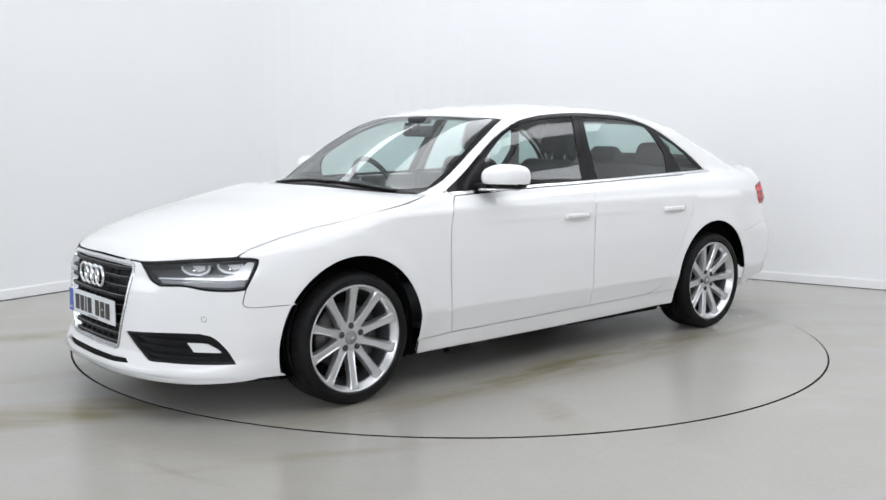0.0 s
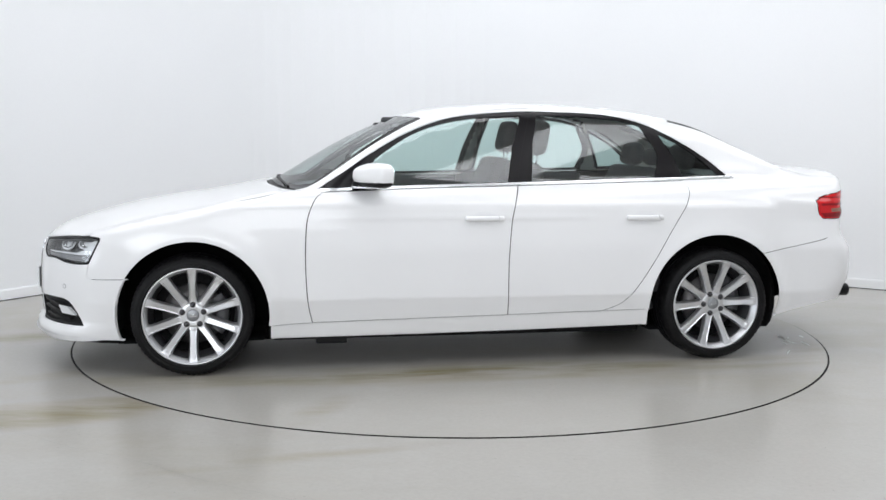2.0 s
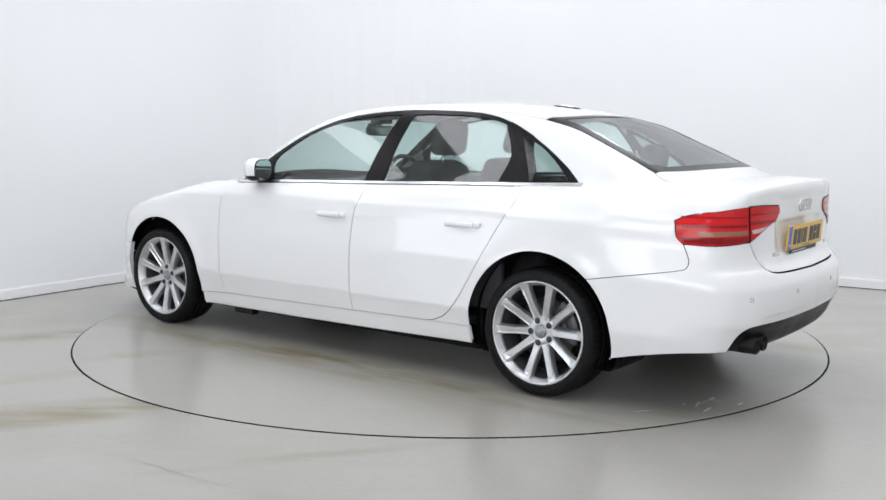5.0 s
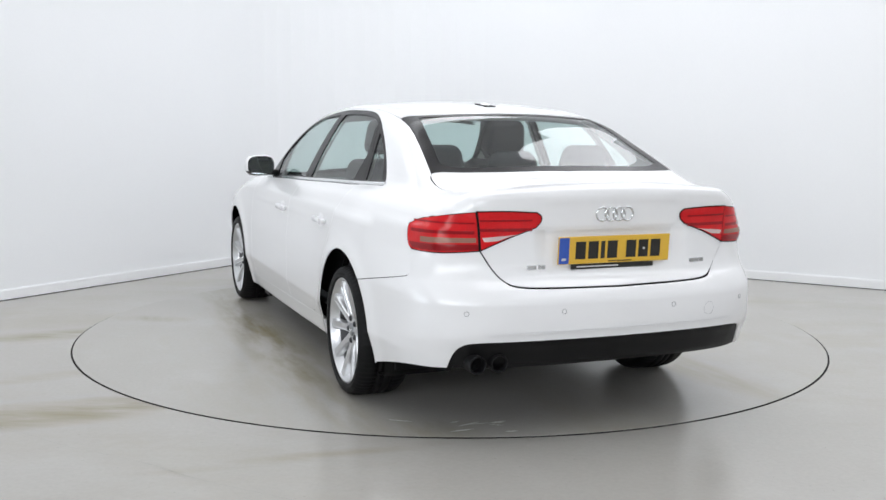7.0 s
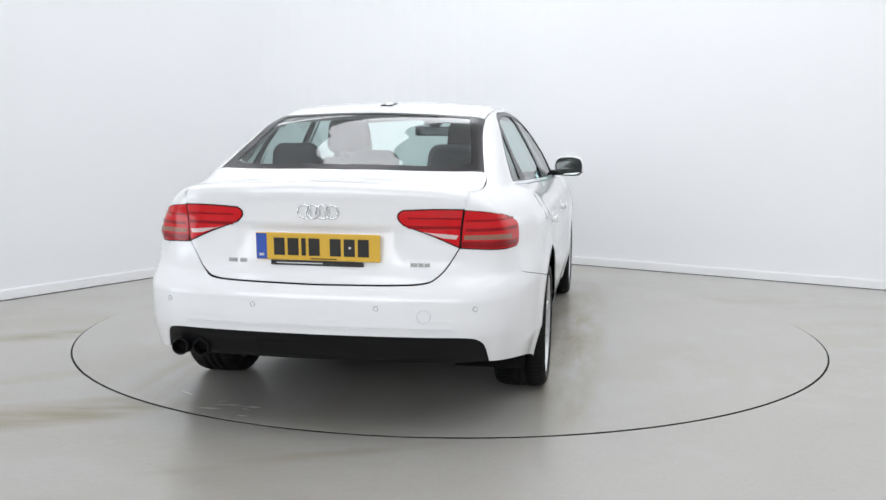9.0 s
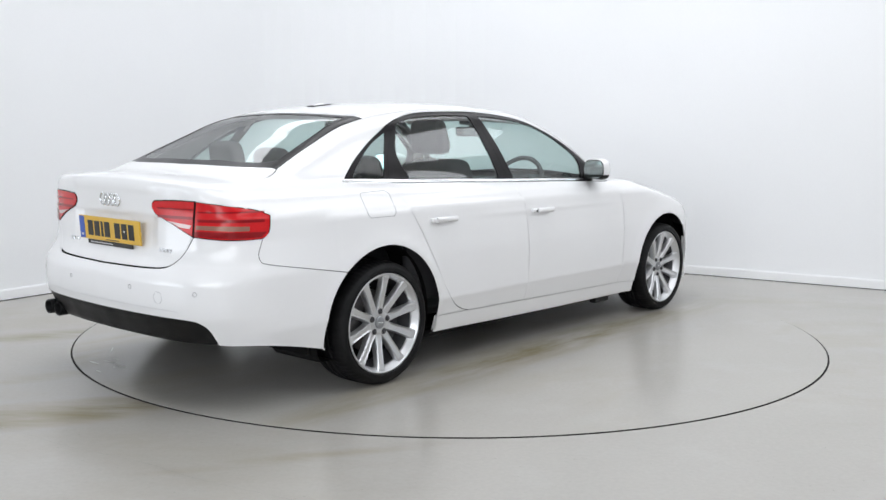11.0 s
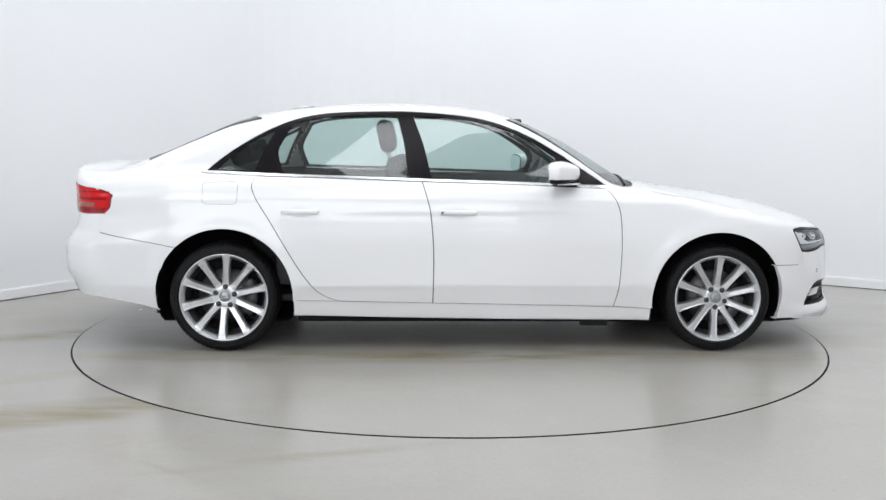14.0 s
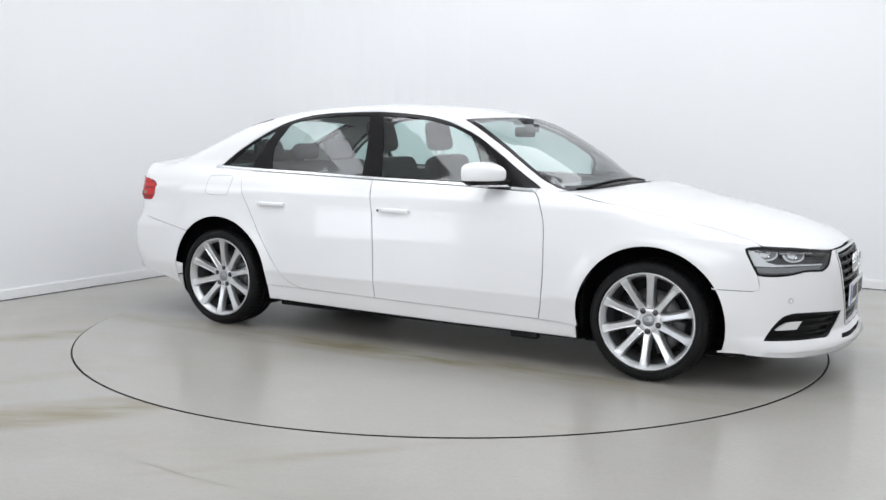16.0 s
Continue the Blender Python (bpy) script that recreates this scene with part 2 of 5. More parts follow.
def field(p):
    """Negative inside the closed car body, positive outside."""
    x, y, z = p[..., 0], np.abs(p[..., 1]), p[..., 2]
    flare = sum(0.010 * np.exp(-((np.hypot(x - c, z - 0.315) - 0.385) / 0.05) ** 2) for c in (-1.4, 1.39))
    tuck = 0.042 * np.clip((z - 0.6) / 0.16, 0, 1) * np.clip((-x - 1.7) / 0.4, 0, 1)
    side = y - (flank(z) + taper(x) - tuck + flare * (z < 0.8))
    top = z - (deck(x) - deck_crown(x) * y * y)
    front = x - (nose(z) - nose_plan(y))
    beside = np.clip((y - 0.30) / 0.06, 0, 1)  # the plate recess lies between the lamps
    rear = (tail(z) * (1 - beside) + tail_out(z) * beside + tail_plan(y)) - x
    ramp = lambda v, a, b: np.clip((v - a) / (b - a), 0, 1)
    crisp = ramp(x, -2.1, -2.2) * ramp(z, 0.84, 0.92) * ramp(y, 0.64, 0.5)
    low = smax(smax(side, top, 0.06), smax(front, rear, 0.02), 0.07 - 0.045 * crisp)
    low = smax(low, (belly(x) - z), 0.03)
    c_side = y - (cabin_base(x) - 0.43 * (z - 0.96) - 0.28 * np.maximum(z - 0.96, 0) ** 2 * 0.8)
    c_top = (z - (roof(x) - roof_crown(x) * y * y)) * 0.86
    cab = smax(smax(c_side * 0.9, c_top, 0.075), 0.8 - z, 0.02)
    return -smax(-low, -cab, 0.035)


def normal(p):
    e = 1e-3
    g = np.stack([field(p + d) - field(p - d) for d in np.eye(3) * e], -1)
    return g / np.linalg.norm(g, axis=-1, keepdims=True)


def meet(a, b, depth=0.0):
    """Where the segments from a (inside) to b (outside) leave the body, sunk by depth."""
    lo, hi = np.zeros(a.shape[:-1]), np.ones(a.shape[:-1])
    for _ in range(36):
        mid = (lo + hi) / 2
        inside = field(a + (b - a) * mid[..., None]) < 0
        lo, hi = np.where(inside, mid, lo), np.where(inside, hi, mid)
    q = a + (b - a) * lo[..., None]
    return q - normal(q) * depth if depth else q


# ---- mesh helpers ----
def put(name, verts, faces, mat, parent=None, label="", smooth=True, normals=None):
    me = bpy.data.meshes.new(name)
    me.from_pydata([tuple(map(float, v)) for v in verts], [], [tuple(int(i) for i in f) for f in faces])
    me.materials.append(mat)
    if smooth:
        me.shade_smooth()
    if normals is not None:
        me.normals_split_custom_set_from_vertices([tuple(map(float, n)) for n in normals])
    ob = new(name, me)
    if parent:
        ob.parent = parent
    if label:
        tagged(ob, label)
    return ob


def part(name, bm, mat, parent, label="", smooth=False):
    me = bpy.data.meshes.new(name)
    bm.to_mesh(me)
    bm.free()
    me.materials.append(mat)
    if smooth:
        me.shade_smooth()
    ob = new(name, me)
    if parent:
        ob.parent = parent
    if label:
        tagged(ob, label)
    return ob


def box(bm, x0, x1, y0, y1, z0, z1, bevel=0.0, m=None, seg=2):
    made = bmesh.ops.create_cube(bm, size=1, matrix=Matrix.Translation(((x0 + x1) / 2, (y0 + y1) / 2, (z0 + z1) / 2)) @ Matrix.Diagonal((abs(x1 - x0), abs(y1 - y0), abs(z1 - z0), 1)))
    vs = made["verts"]
    if bevel:
        es = list({e for v in vs for e in v.link_edges})
        r = bmesh.ops.bevel(bm, geom=es, offset=bevel, segments=seg, affect="EDGES", profile=0.5)
        vs = list({v for f in r["faces"] for v in f.verts} | {v for v in vs if v.is_valid})
    if m is not None:
        bmesh.ops.transform(bm, matrix=m, verts=vs)
    return vs


def revolve(profile, n=48, closed=False):
    """Verts and faces of a profile of (radius, y) turned about the y axis."""
    vs = [(r * math.cos(2 * math.pi * k / n), y, r * math.sin(2 * math.pi * k / n)) for r, y in profile for k in range(n)]
    c = len(profile)
    fs = [(i * n + k, i * n + (k + 1) % n, ((i + 1) % c) * n + (k + 1) % n, ((i + 1) % c) * n + k) for i in range(c if closed else c - 1) for k in range(n)]
    return vs, fs


def tube(points, r, n=8, closed=False):
    """Verts and faces of a round bar along points."""
    P = [Vector(p) for p in points]
    vs, fs, c = [], [], len(P)
    up = Vector((0.13, 0.2, 0.97))
    for i, p in enumerate(P):
        d = (P[(i + 1) % c] - P[i - 1]) if closed else (P[min(i + 1, c - 1)] - P[max(i - 1, 0)])
        a = d.cross(up).normalized()
        b = a.cross(d).normalized()
        vs += [p + r * (a * math.cos(2 * math.pi * k / n) + b * math.sin(2 * math.pi * k / n)) for k in range(n)]
    for i in range(c if closed else c - 1):
        j = (i + 1) % c
        fs += [(i * n + k, i * n + (k + 1) % n, j * n + (k + 1) % n, j * n + k) for k in range(n)]
    if not closed:
        fs += [tuple(range(n))[::-1], tuple(range((c - 1) * n, c * n))]
    return vs, fs


# ---- the room ----
CORNER = Vector((-1.016, 4.30, 0))
RIGHT, LEFT = Vector((0.865, -0.502, 0)).normalized(), Vector((-0.535, -0.845, 0)).normalized()


def wall_line(gap, cove=1.6):
    """The plan of the two lit walls and the cove between them, moved into the room by gap."""
    inn = (RIGHT + LEFT).normalized()
    half = math.acos(RIGHT.dot(LEFT)) / 2
    r = cove - gap
    centre = CORNER + inn * (cove / math.sin(half))
    n1, n2 = Vector((LEFT.y, -LEFT.x, 0)), Vector((-RIGHT.y, RIGHT.x, 0))
    n1 = n1 if n1.dot(-inn) > 0 else -n1
    n2 = n2 if n2.dot(-inn) > 0 else -n2
    arc = []
    for k in range(17):
        d = n1.slerp(n2, k / 16) if 0 < k < 16 else (n1 if k == 0 else n2)
        arc.append(centre + d * r)
    return [arc[0] + LEFT * 11] + arc + [arc[-1] + RIGHT * 11]


def strip(name, line, back, z0, z1, mat, label, category):
    """A slab of wall along a plan line, with its thickness behind it."""
    n, vs, fs = len(line), [], []
    for p, q in zip(line, back):
        vs += [(p.x, p.y, z0), (p.x, p.y, z1), (q.x, q.y, z1), (q.x, q.y, z0)]
    for i in range(n - 1):
        for k in range(4):
            fs.append((4 * i + k, 4 * i + 4 + k, 4 * i + 4 + (k + 1) % 4, 4 * i + (k + 1) % 4))
    fs += [(0, 1, 2, 3), (4 * n - 1, 4 * n - 2, 4 * n - 3, 4 * n - 4)]
    ob = put(name, vs, fs, mat, smooth=False)
    return tagged(ob, label, category, kind="structure")


strip("wall_cove", wall_line(0.0), wall_line(-0.12), 0, CEILING, WALL, "smooth white painted studio wall with a rounded corner", "wall")
strip("baseboard", wall_line(0.020), wall_line(0.001), 0.001, 0.066, SKIRT, "white painted skirting board along the studio wall", "skirting")
strip("baseboard_cap", wall_line(0.013), wall_line(0.001), 0.0662, 0.074, SKIRT, "narrow white cap on the skirting board", "skirting")
strip("baseboard_joint", wall_line(0.024), wall_line(0.002), -0.0045, -0.0005, SHADE, "thin dark joint under the skirting board", "skirting")
ends = wall_line(0.0)
a, b = ends[0], ends[-1]
far = a + RIGHT * 12.6
strip("wall_south", [a, far], [a + LEFT * 0.12, far + LEFT * 0.12], 0, CEILING, WALL, "plain white painted studio wall", "wall")
far2 = b + LEFT * 12.6
strip("wall_east", [b, far2], [b + RIGHT * 0.12, far2 + RIGHT * 0.12], 0, CEILING, WALL, "plain white painted studio wall", "wall")
bm = bmesh.new()
box(bm, -16, 18, -18, 8, CEILING, CEILING + 0.1)
tagged(part("ceiling", bm, CEIL, None), "plain white studio ceiling", "ceiling", kind="structure")


FLOOR_Z = -0.004  # the floor lies a little below the turntable


def ring(r0, r1, z, n=160):
    vs = [(r * math.cos(2 * math.pi * k / n), r * math.sin(2 * math.pi * k / n), z) for r in (r0, r1) for k in range(n)]
    return vs, [(k, (k + 1) % n, n + (k + 1) % n, n + k) for k in range(n)]


vs, fs = ring(TABLE_R + 0.004, 20, FLOOR_Z)
n = 160
vs += [(v[0], v[1], -0.06) for v in vs[:n]]
edge_vs, edge_fs = vs[:n] + vs[2 * n:], [(k, n + k, n + (k + 1) % n, (k + 1) % n) for k in range(n)]
# pit edge and floor are near-black: the gap's shade is in their colour
tagged(put("pit_wall", [(v[0], v[1], v[2] - 0.002) for v in edge_vs], edge_fs, SHADE, smooth=False), "pit edge in near-black for the shade of the gap", "pit", kind="structure")
tagged(put("floor", vs[:2 * n], fs, FLOOR, smooth=False), "grey painted concrete studio floor with faint brown stains", "floor", kind="structure")
vs, fs = ring(0.01, TABLE_R + 0.3, -0.06)
tagged(put("pit_floor", vs, fs, SHADE, smooth=False), "near-black pit floor for the shade under the turntable's edge", "pit", kind="structure")


# a hairline crack in the floor in front of the turntable
CRACK = material("crack_grey", (0.22, 0.21, 0.19), 0.7, 0, 0, 0.0003, 200, 0.1, 20)
rnd = random.Random(11)
vs, c0, c1 = [], Vector((-2.3, -1.93, FLOOR_Z + 0.001)), Vector((-0.40, -3.02, FLOOR_Z + 0.001))
side = (c1 - c0).cross(Vector((0, 0, 1))).normalized()
for k in range(61):
    p = c0.lerp(c1, k / 60) + side * (0.010 * math.sin(k * 0.31) + 0.006 * rnd.random())
    w = 0.0004 + 0.0008 * rnd.random()
    vs += [p - side * w, p + side * w]
tagged(put("floor_crack", vs, [(2 * k, 2 * k + 1, 2 * k + 3, 2 * k + 2) for k in range(60)], CRACK, smooth=False), "fine grey hairline crack in the concrete floor", "crack", kind="structure")
SCUFF = material("pale_scuff", (0.53, 0.52, 0.49), 0.5, 0, 0, 0.0003, 200, 0.1, 20)


def turntable():
    prof = [(0.0005, 0.0), (0.6, 0.0), (1.2, 0.0), (TABLE_R - 0.0065, 0.0), (TABLE_R - 0.0055, -0.001)]
    n = 160
    vs = [(r * math.cos(2 * math.pi * k / n), r * math.sin(2 * math.pi * k / n), z) for r, z in prof for k in range(n)]
    fs = [(i * n + k, (i + 1) * n + k, (i + 1) * n + (k + 1) % n, i * n + (k + 1) % n) for i in range(len(prof) - 1) for k in range(n)]
    ob = put("turntable", vs, fs, DISC, smooth=False)
    # the rim is coloured near-black so that the gap reads as shaded
    vs = [((TABLE_R - 0.005) * math.cos(2 * math.pi * k / n), (TABLE_R - 0.005) * math.sin(2 * math.pi * k / n), z) for z in (-0.0012, -0.055) for k in range(n)]
    put("rim", vs, [(k, n + k, n + (k + 1) % n, (k + 1) % n) for k in range(n)], SHADE, ob, "turntable rim in near-black for the shade of the gap")
    # pale scuffs near the edge
    rnd = random.Random(5)
    for k in range(9):
        a, r = radians(150 + 15 * rnd.random()), 2.04 + 0.16 * rnd.random()
        c, l, w = Vector((r * math.cos(a), r * math.sin(a), 0.0012)), 0.015 + 0.05 * rnd.random(), 0.003 + 0.005 * rnd.random()
        b = a + 1.2 + rnd.random()
        d, e = Vector((math.cos(b), math.sin(b), 0)), Vector((-math.sin(b), math.cos(b), 0))
        put("scuff", [c - d * l, c - d * l * 0.3 + e * w, c + d * l * 0.6 + e * w * 0.7, c + d * l, c + d * l * 0.2 - e * w, c - d * l * 0.5 - e * w * 0.6], [(5, 4, 3, 2, 1, 0)], SCUFF, ob, "pale scuff on the turntable", smooth=False)
    return tagged(ob, "round grey painted turntable flush with the floor", "turntable")


TABLE = turntable()

# ---- the car body ----
car = tagged(new("car"), "white four-door saloon car with silver ten-spoke wheels on the turntable", "car")
SPINE = 0.55


def to_dom(kind, p):
    x, y, z = p[..., 0], p[..., 1], p[..., 2]
    if kind == "side":
        return np.stack([x, z], -1)
    if kind == "top":
        return np.stack([x, y], -1)
    if kind == "wrap":
        return np.stack([x, 0.75 * np.arctan2(y, z - SPINE)], -1)
    if kind == "nose":
        return np.stack([0.8 * np.arctan2(y, x - 1.45), z], -1)
    if kind == "tail":
        return np.stack([0.8 * np.arctan2(y, -1.5 - x), z], -1)
    return np.stack([y, 0.5 * np.arctan2(-1.8 - x, z - 0.8)], -1)  # lid


def from_dom(kind, q, depth=0.0):
    u, v = q[..., 0], q[..., 1]
    o = np.zeros_like(u)
    if kind == "side":
        return meet(np.stack([u, o + 0.2, v], -1), np.stack([u, o + 1.1, v], -1), depth)
    if kind == "top":
        return meet(np.stack([u, v, o + 0.5], -1), np.stack([u, v, o + 1.6], -1), depth)
    if kind == "wrap":
        f = v / 0.75
        return meet(np.stack([u, o, o + SPINE], -1), np.stack([u, 1.4 * np.sin(f), SPINE + 1.4 * np.cos(f)], -1), depth)
    if kind == "nose":
        f = u / 0.8
        return meet(np.stack([o + 1.45, o, v], -1), np.stack([1.45 + 1.3 * np.cos(f), 1.3 * np.sin(f), v], -1), depth)
    if kind == "tail":
        f = u / 0.8
        return meet(np.stack([o - 1.5, o, v], -1), np.stack([-1.5 - 1.3 * np.cos(f), 1.3 * np.sin(f), v], -1), depth)
    f = v / 0.5
    return meet(np.stack([o - 1.8, u, o + 0.8], -1), np.stack([-1.8 - 0.9 * np.sin(f), u, 0.8 + 0.9 * np.cos(f)], -1), depth)


def bend(pts, step=0.02):
    """A smooth line (Catmull-Rom) through the points, about step apart."""
    P = np.array(pts, float)
    Q = np.vstack([2 * P[0] - P[1], P, 2 * P[-1] - P[-2]])
    out = []
    for i in range(1, len(Q) - 2):
        a, b, c, d = Q[i - 1:i + 3]
        t = np.linspace(0, 1, max(2, int(np.linalg.norm(c - b) / step) + 1), endpoint=False)[:, None]
        out.append(0.5 * (2 * b + (c - a) * t + (2 * a - 5 * b + 4 * c - d) * t ** 2 + (3 * b - a - 3 * c + d) * t ** 3))
    return np.vstack(out + [P[-1:]])


def straight(pts, step=0.02):
    P = np.array(pts, float)
    out = [a + (b - a) * np.linspace(0, 1, max(2, int(np.linalg.norm(b - a) / step) + 1), endpoint=False)[:, None] for a, b in zip(P[:-1], P[1:])]
    return np.vstack(out + [P[-1:]])


def S(pts, f=bend):
    """Points on the car's left flank, from side-view x, z."""
    return from_dom("side", f(pts))


def T(pts, f=bend):
    """Points on the car's top, from plan x, y."""
    return from_dom("top", f(pts))


def Q0(pts, f=bend):
    return f(pts)


def Q(pts, f=bend):
    """Points in space, laid on the body at nose and tail."""
    p = f(pts)
    for kind, there in (("nose", p[:, 0].mean() > 1.6), ("tail", p[:, 0].mean() < -1.6)):
        if there:
            p = from_dom(kind, to_dom(kind, p))
    return p


def flip(p):
    return (p * [1, -1, 1])[::-1]


def loop(*segs):
    out = []
    for s in segs:
        for p in s:
            if not out or np.linalg.norm(p - out[-1]) > 0.004:
                out.append(p)
    if np.linalg.norm(out[0] - out[-1]) < 0.004:
        out.pop()
    return np.array(out)


def area(q):
    return 0.5 * np.sum(q[:, 0] * np.roll(q[:, 1], -1) - q[:, 1] * np.roll(q[:, 0], -1))


def shrink(q, d):
    """The polygon moved inwards by d."""
    e = np.roll(q, -1, 0) - q
    n = np.stack([-e[:, 1], e[:, 0]], -1) * np.sign(area(q))
    n /= np.linalg.norm(n, axis=1, keepdims=True) + 1e-12
    m = n + np.roll(n, 1, 0)
    m /= np.maximum(np.sum(m * m, 1, keepdims=True) / 2, 0.5)
    return q + m * d


def inside(q, pts):
    x, y = pts[:, 0], pts[:, 1]
    hit = np.zeros(len(pts), bool)
    for (x0, y0), (x1, y1) in zip(q, np.roll(q, -1, 0)):
        c = (y0 > y) != (y1 > y)
        hit ^= c & (x < (x1 - x0) * (y - y0) / (y1 - y0 if y1 != y0 else 1e-12) + x0)
    return hit


from mathutils.geometry import delaunay_2d_cdt


def sheet(kind, edge, holes=(), gap=0.0026, step=0.03, depth=0.0, lip=0.004):
    """Verts, faces and normals of a curved panel that fills edge (points in space) on the body, less the holes."""
    loops = [shrink(to_dom(kind, edge), gap)] + [shrink(to_dom(kind, h), -gap) for h in holes]
    lo, hi = loops[0].min(0), loops[0].max(0)
    gx, gy = np.meshgrid(np.arange(lo[0], hi[0], step), np.arange(lo[1], hi[1], step))
    grid = np.stack([gx.ravel(), gy.ravel()], -1)
    keep = inside(loops[0], grid)
    for h in loops[1:]:
        keep &= ~inside(h, grid)
    grid = grid[keep]
    rim = np.vstack(loops)
    if len(grid):
        near = np.array([np.min(np.sum((rim - g) ** 2, 1)) for g in grid])
        grid = grid[near > (0.35 * step) ** 2]
    pts = np.vstack([rim, grid])
    edges, k = [], 0
    for l in loops:
        edges += [(k + i, k + (i + 1) % len(l)) for i in range(len(l))]
        k += len(l)
    vs, _, fs, *_ = delaunay_2d_cdt([Vector(p) for p in pts], edges, [], 0, 1e-6)
    vs = np.array([tuple(v) for v in vs])
    mid = np.array([vs[list(f)].mean(0) for f in fs])
    ok = inside(loops[0], mid)
    for h in loops[1:]:
        ok &= ~inside(h, mid)
    fs = [tuple(f) for f, o in zip(fs, ok) if o]
    p = from_dom(kind, vs)
    n = normal(p)
    if depth:
        p = p - n * depth
    a, b, c = (p[[f[i] for f in fs]] for i in range(3))
    turn = np.sum(np.cross(b - a, c - a) * n[[f[0] for f in fs]], 1) < 0
    fs = [f[::-1] if t else f for f, t in zip(fs, turn)]
    p, n, count = list(p), list(n), {}
    if lip:
        for f in fs:
            for i in range(3):
                count[(f[i], f[(i + 1) % 3])] = 1
        border = [e for e in count if (e[1], e[0]) not in count]
        low = {}
        for i in {i for e in border for i in e}:
            low[i] = len(p)
            p.append(p[i] - n[i] * lip)
            n.append(n[i])
        fs += [(e[1], e[0], low[e[0]], low[e[1]]) for e in border]
    return np.array(p), fs, np.array(n)


def panel(name, kind, edge, mat, parent=None, holes=(), label="", both=False, **k):
    """A body panel; both: also its mirror image on the car's right. Returns what was made."""
    p, fs, n = sheet(kind, edge, holes, **k)
    made = [put(name, p, fs, mat, parent[0] if isinstance(parent, list) else (parent or car), label, normals=n)]
    if both:
        made.append(put(name, p * [1, -1, 1], [f[::-1] for f in fs], mat, parent[1] if isinstance(parent, list) else (parent or car), label, normals=n * [1, -1, 1]))
    return made


def arc(cx, cz, r, a0, a1, n=40):
    return [(cx + r * math.cos(radians(a0 + (a1 - a0) * i / n)), cz + r * math.sin(radians(a0 + (a1 - a0) * i / n))) for i in range(n + 1)]


# the lines between the panels (left half)
SILL_Z = [(1.012, 0.244), (0.80, 0.2555), (-0.229, 0.2735), (-0.74, 0.283), (-1.013, 0.288)]
GAP_A = [(0.735, 0.931), (0.785, 0.885), (0.822, 0.79), (0.833, 0.65), (0.832, 0.5), (0.822, 0.36), (0.80, 0.2555)]
GAP_B = [(-0.291, 0.957), (-0.262, 0.86), (-0.243, 0.775), (-0.228, 0.6), (-0.226, 0.45), (-0.229, 0.2735)]
GAP_C = [(-1.228, 0.983), (-1.243, 0.93), (-1.215, 0.86), (-1.12, 0.705), (-1.02, 0.535), (-0.94, 0.412), (-0.87, 0.335), (-0.80, 0.298), (-0.74, 0.283)]
BELT = [(0.77, 0.936), (0.215, 0.957), (-0.293, 0.969), (-0.748, 0.982), (-1.243, 0.994), (-1.515, 1.003)]
DLO_TOP = [(0.77, 0.936), (0.615, 1.036), (0.49, 1.118), (0.335, 1.208), (0.215, 1.261), (0.085, 1.303), (-0.1, 1.333), (-0.37, 1.351), (-0.6, 1.349), (-0.84, 1.337), (-1.02, 1.30), (-1.16, 1.243), (-1.29, 1.172), (-1.41, 1.092), (-1.515, 1.003)]
belt_z, sill_z = curve(*zip(*BELT[::-1])), curve(*zip(*SILL_Z[::-1]))
FRONT_ARCH, REAR_ARCH = (1.396, 0.305, 0.378), (-1.395, 0.31, 0.381)
BONNET_EDGE = [(0.80, 0.69), (0.86, 0.735), (0.95, 0.79), (1.08, 0.825), (1.3, 0.812), (1.5, 0.77), (1.7, 0.738), (1.905, 0.727)]
LAMP_BACK = [(1.905, 0.727, 0.702), (1.852, 0.781, 0.698), (1.845, 0.796, 0.682), (1.875, 0.795, 0.622), (1.902, 0.784, 0.567)]
NOSE_SEAM = [(1.902, 0.784, 0.567), (1.915, 0.78, 0.51), (1.90, 0.79, 0.493), (1.86, 0.81, 0.491), (1.707, 0.87, 0.497)]
SCREEN_SIDE = [(0.86, 0.672), (0.77, 0.69), (0.65, 0.688), (0.527, 0.668), (0.36, 0.625), (0.2, 0.567)]
SCREEN_BASE = [(0.86, 0.672), (0.93, 0.52), (0.98, 0.27), (0.995, 0.0)]
SCREEN_TOP = [(0.2, 0.567), (0.245, 0.40), (0.268, 0.2), (0.272, 0.0)]
REAR_TOP = [(-1.22, 0.538), (-1.265, 0.40), (-1.29, 0.18), (-1.297, 0.0)]
REAR_SIDE = [(-1.22, 0.538), (-1.45, 0.556), (-1.65, 0.583), (-1.85, 0.616)]
REAR_BASE = [(-1.85, 0.616), (-1.898, 0.46), (-1.928, 0.28), (-1.945, 0.0)]
LID_SIDE = [(-1.85, 0.616), (-1.885, 0.632), (-2.0, 0.634), (-2.17, 0.615), (-2.29, 0.603)]
TAIL_SEAM = [(-2.29, 0.60, 0.93), (-2.295, 0.594, 0.86), (-2.285, 0.578, 0.772)]
LID_LOW = [(-2.285, 0.578, 0.772), (-2.32, 0.545, 0.70), (-2.35, 0.50, 0.652), (-2.37, 0.44, 0.631), (-2.39, 0.30, 0.624), (-2.4, 0.0, 0.62)]
LAMP_TOP_OUT = [(-2.29, 0.60, 0.93), (-2.21, 0.73, 0.912), (-2.11, 0.785, 0.893), (-2.04, 0.807, 0.868)]
LAMP_LOW_OUT = [(-2.04, 0.807, 0.868), (-2.052, 0.815, 0.80), (-2.085, 0.808, 0.767), (-2.2, 0.722, 0.763), (-2.285, 0.578, 0.772)]
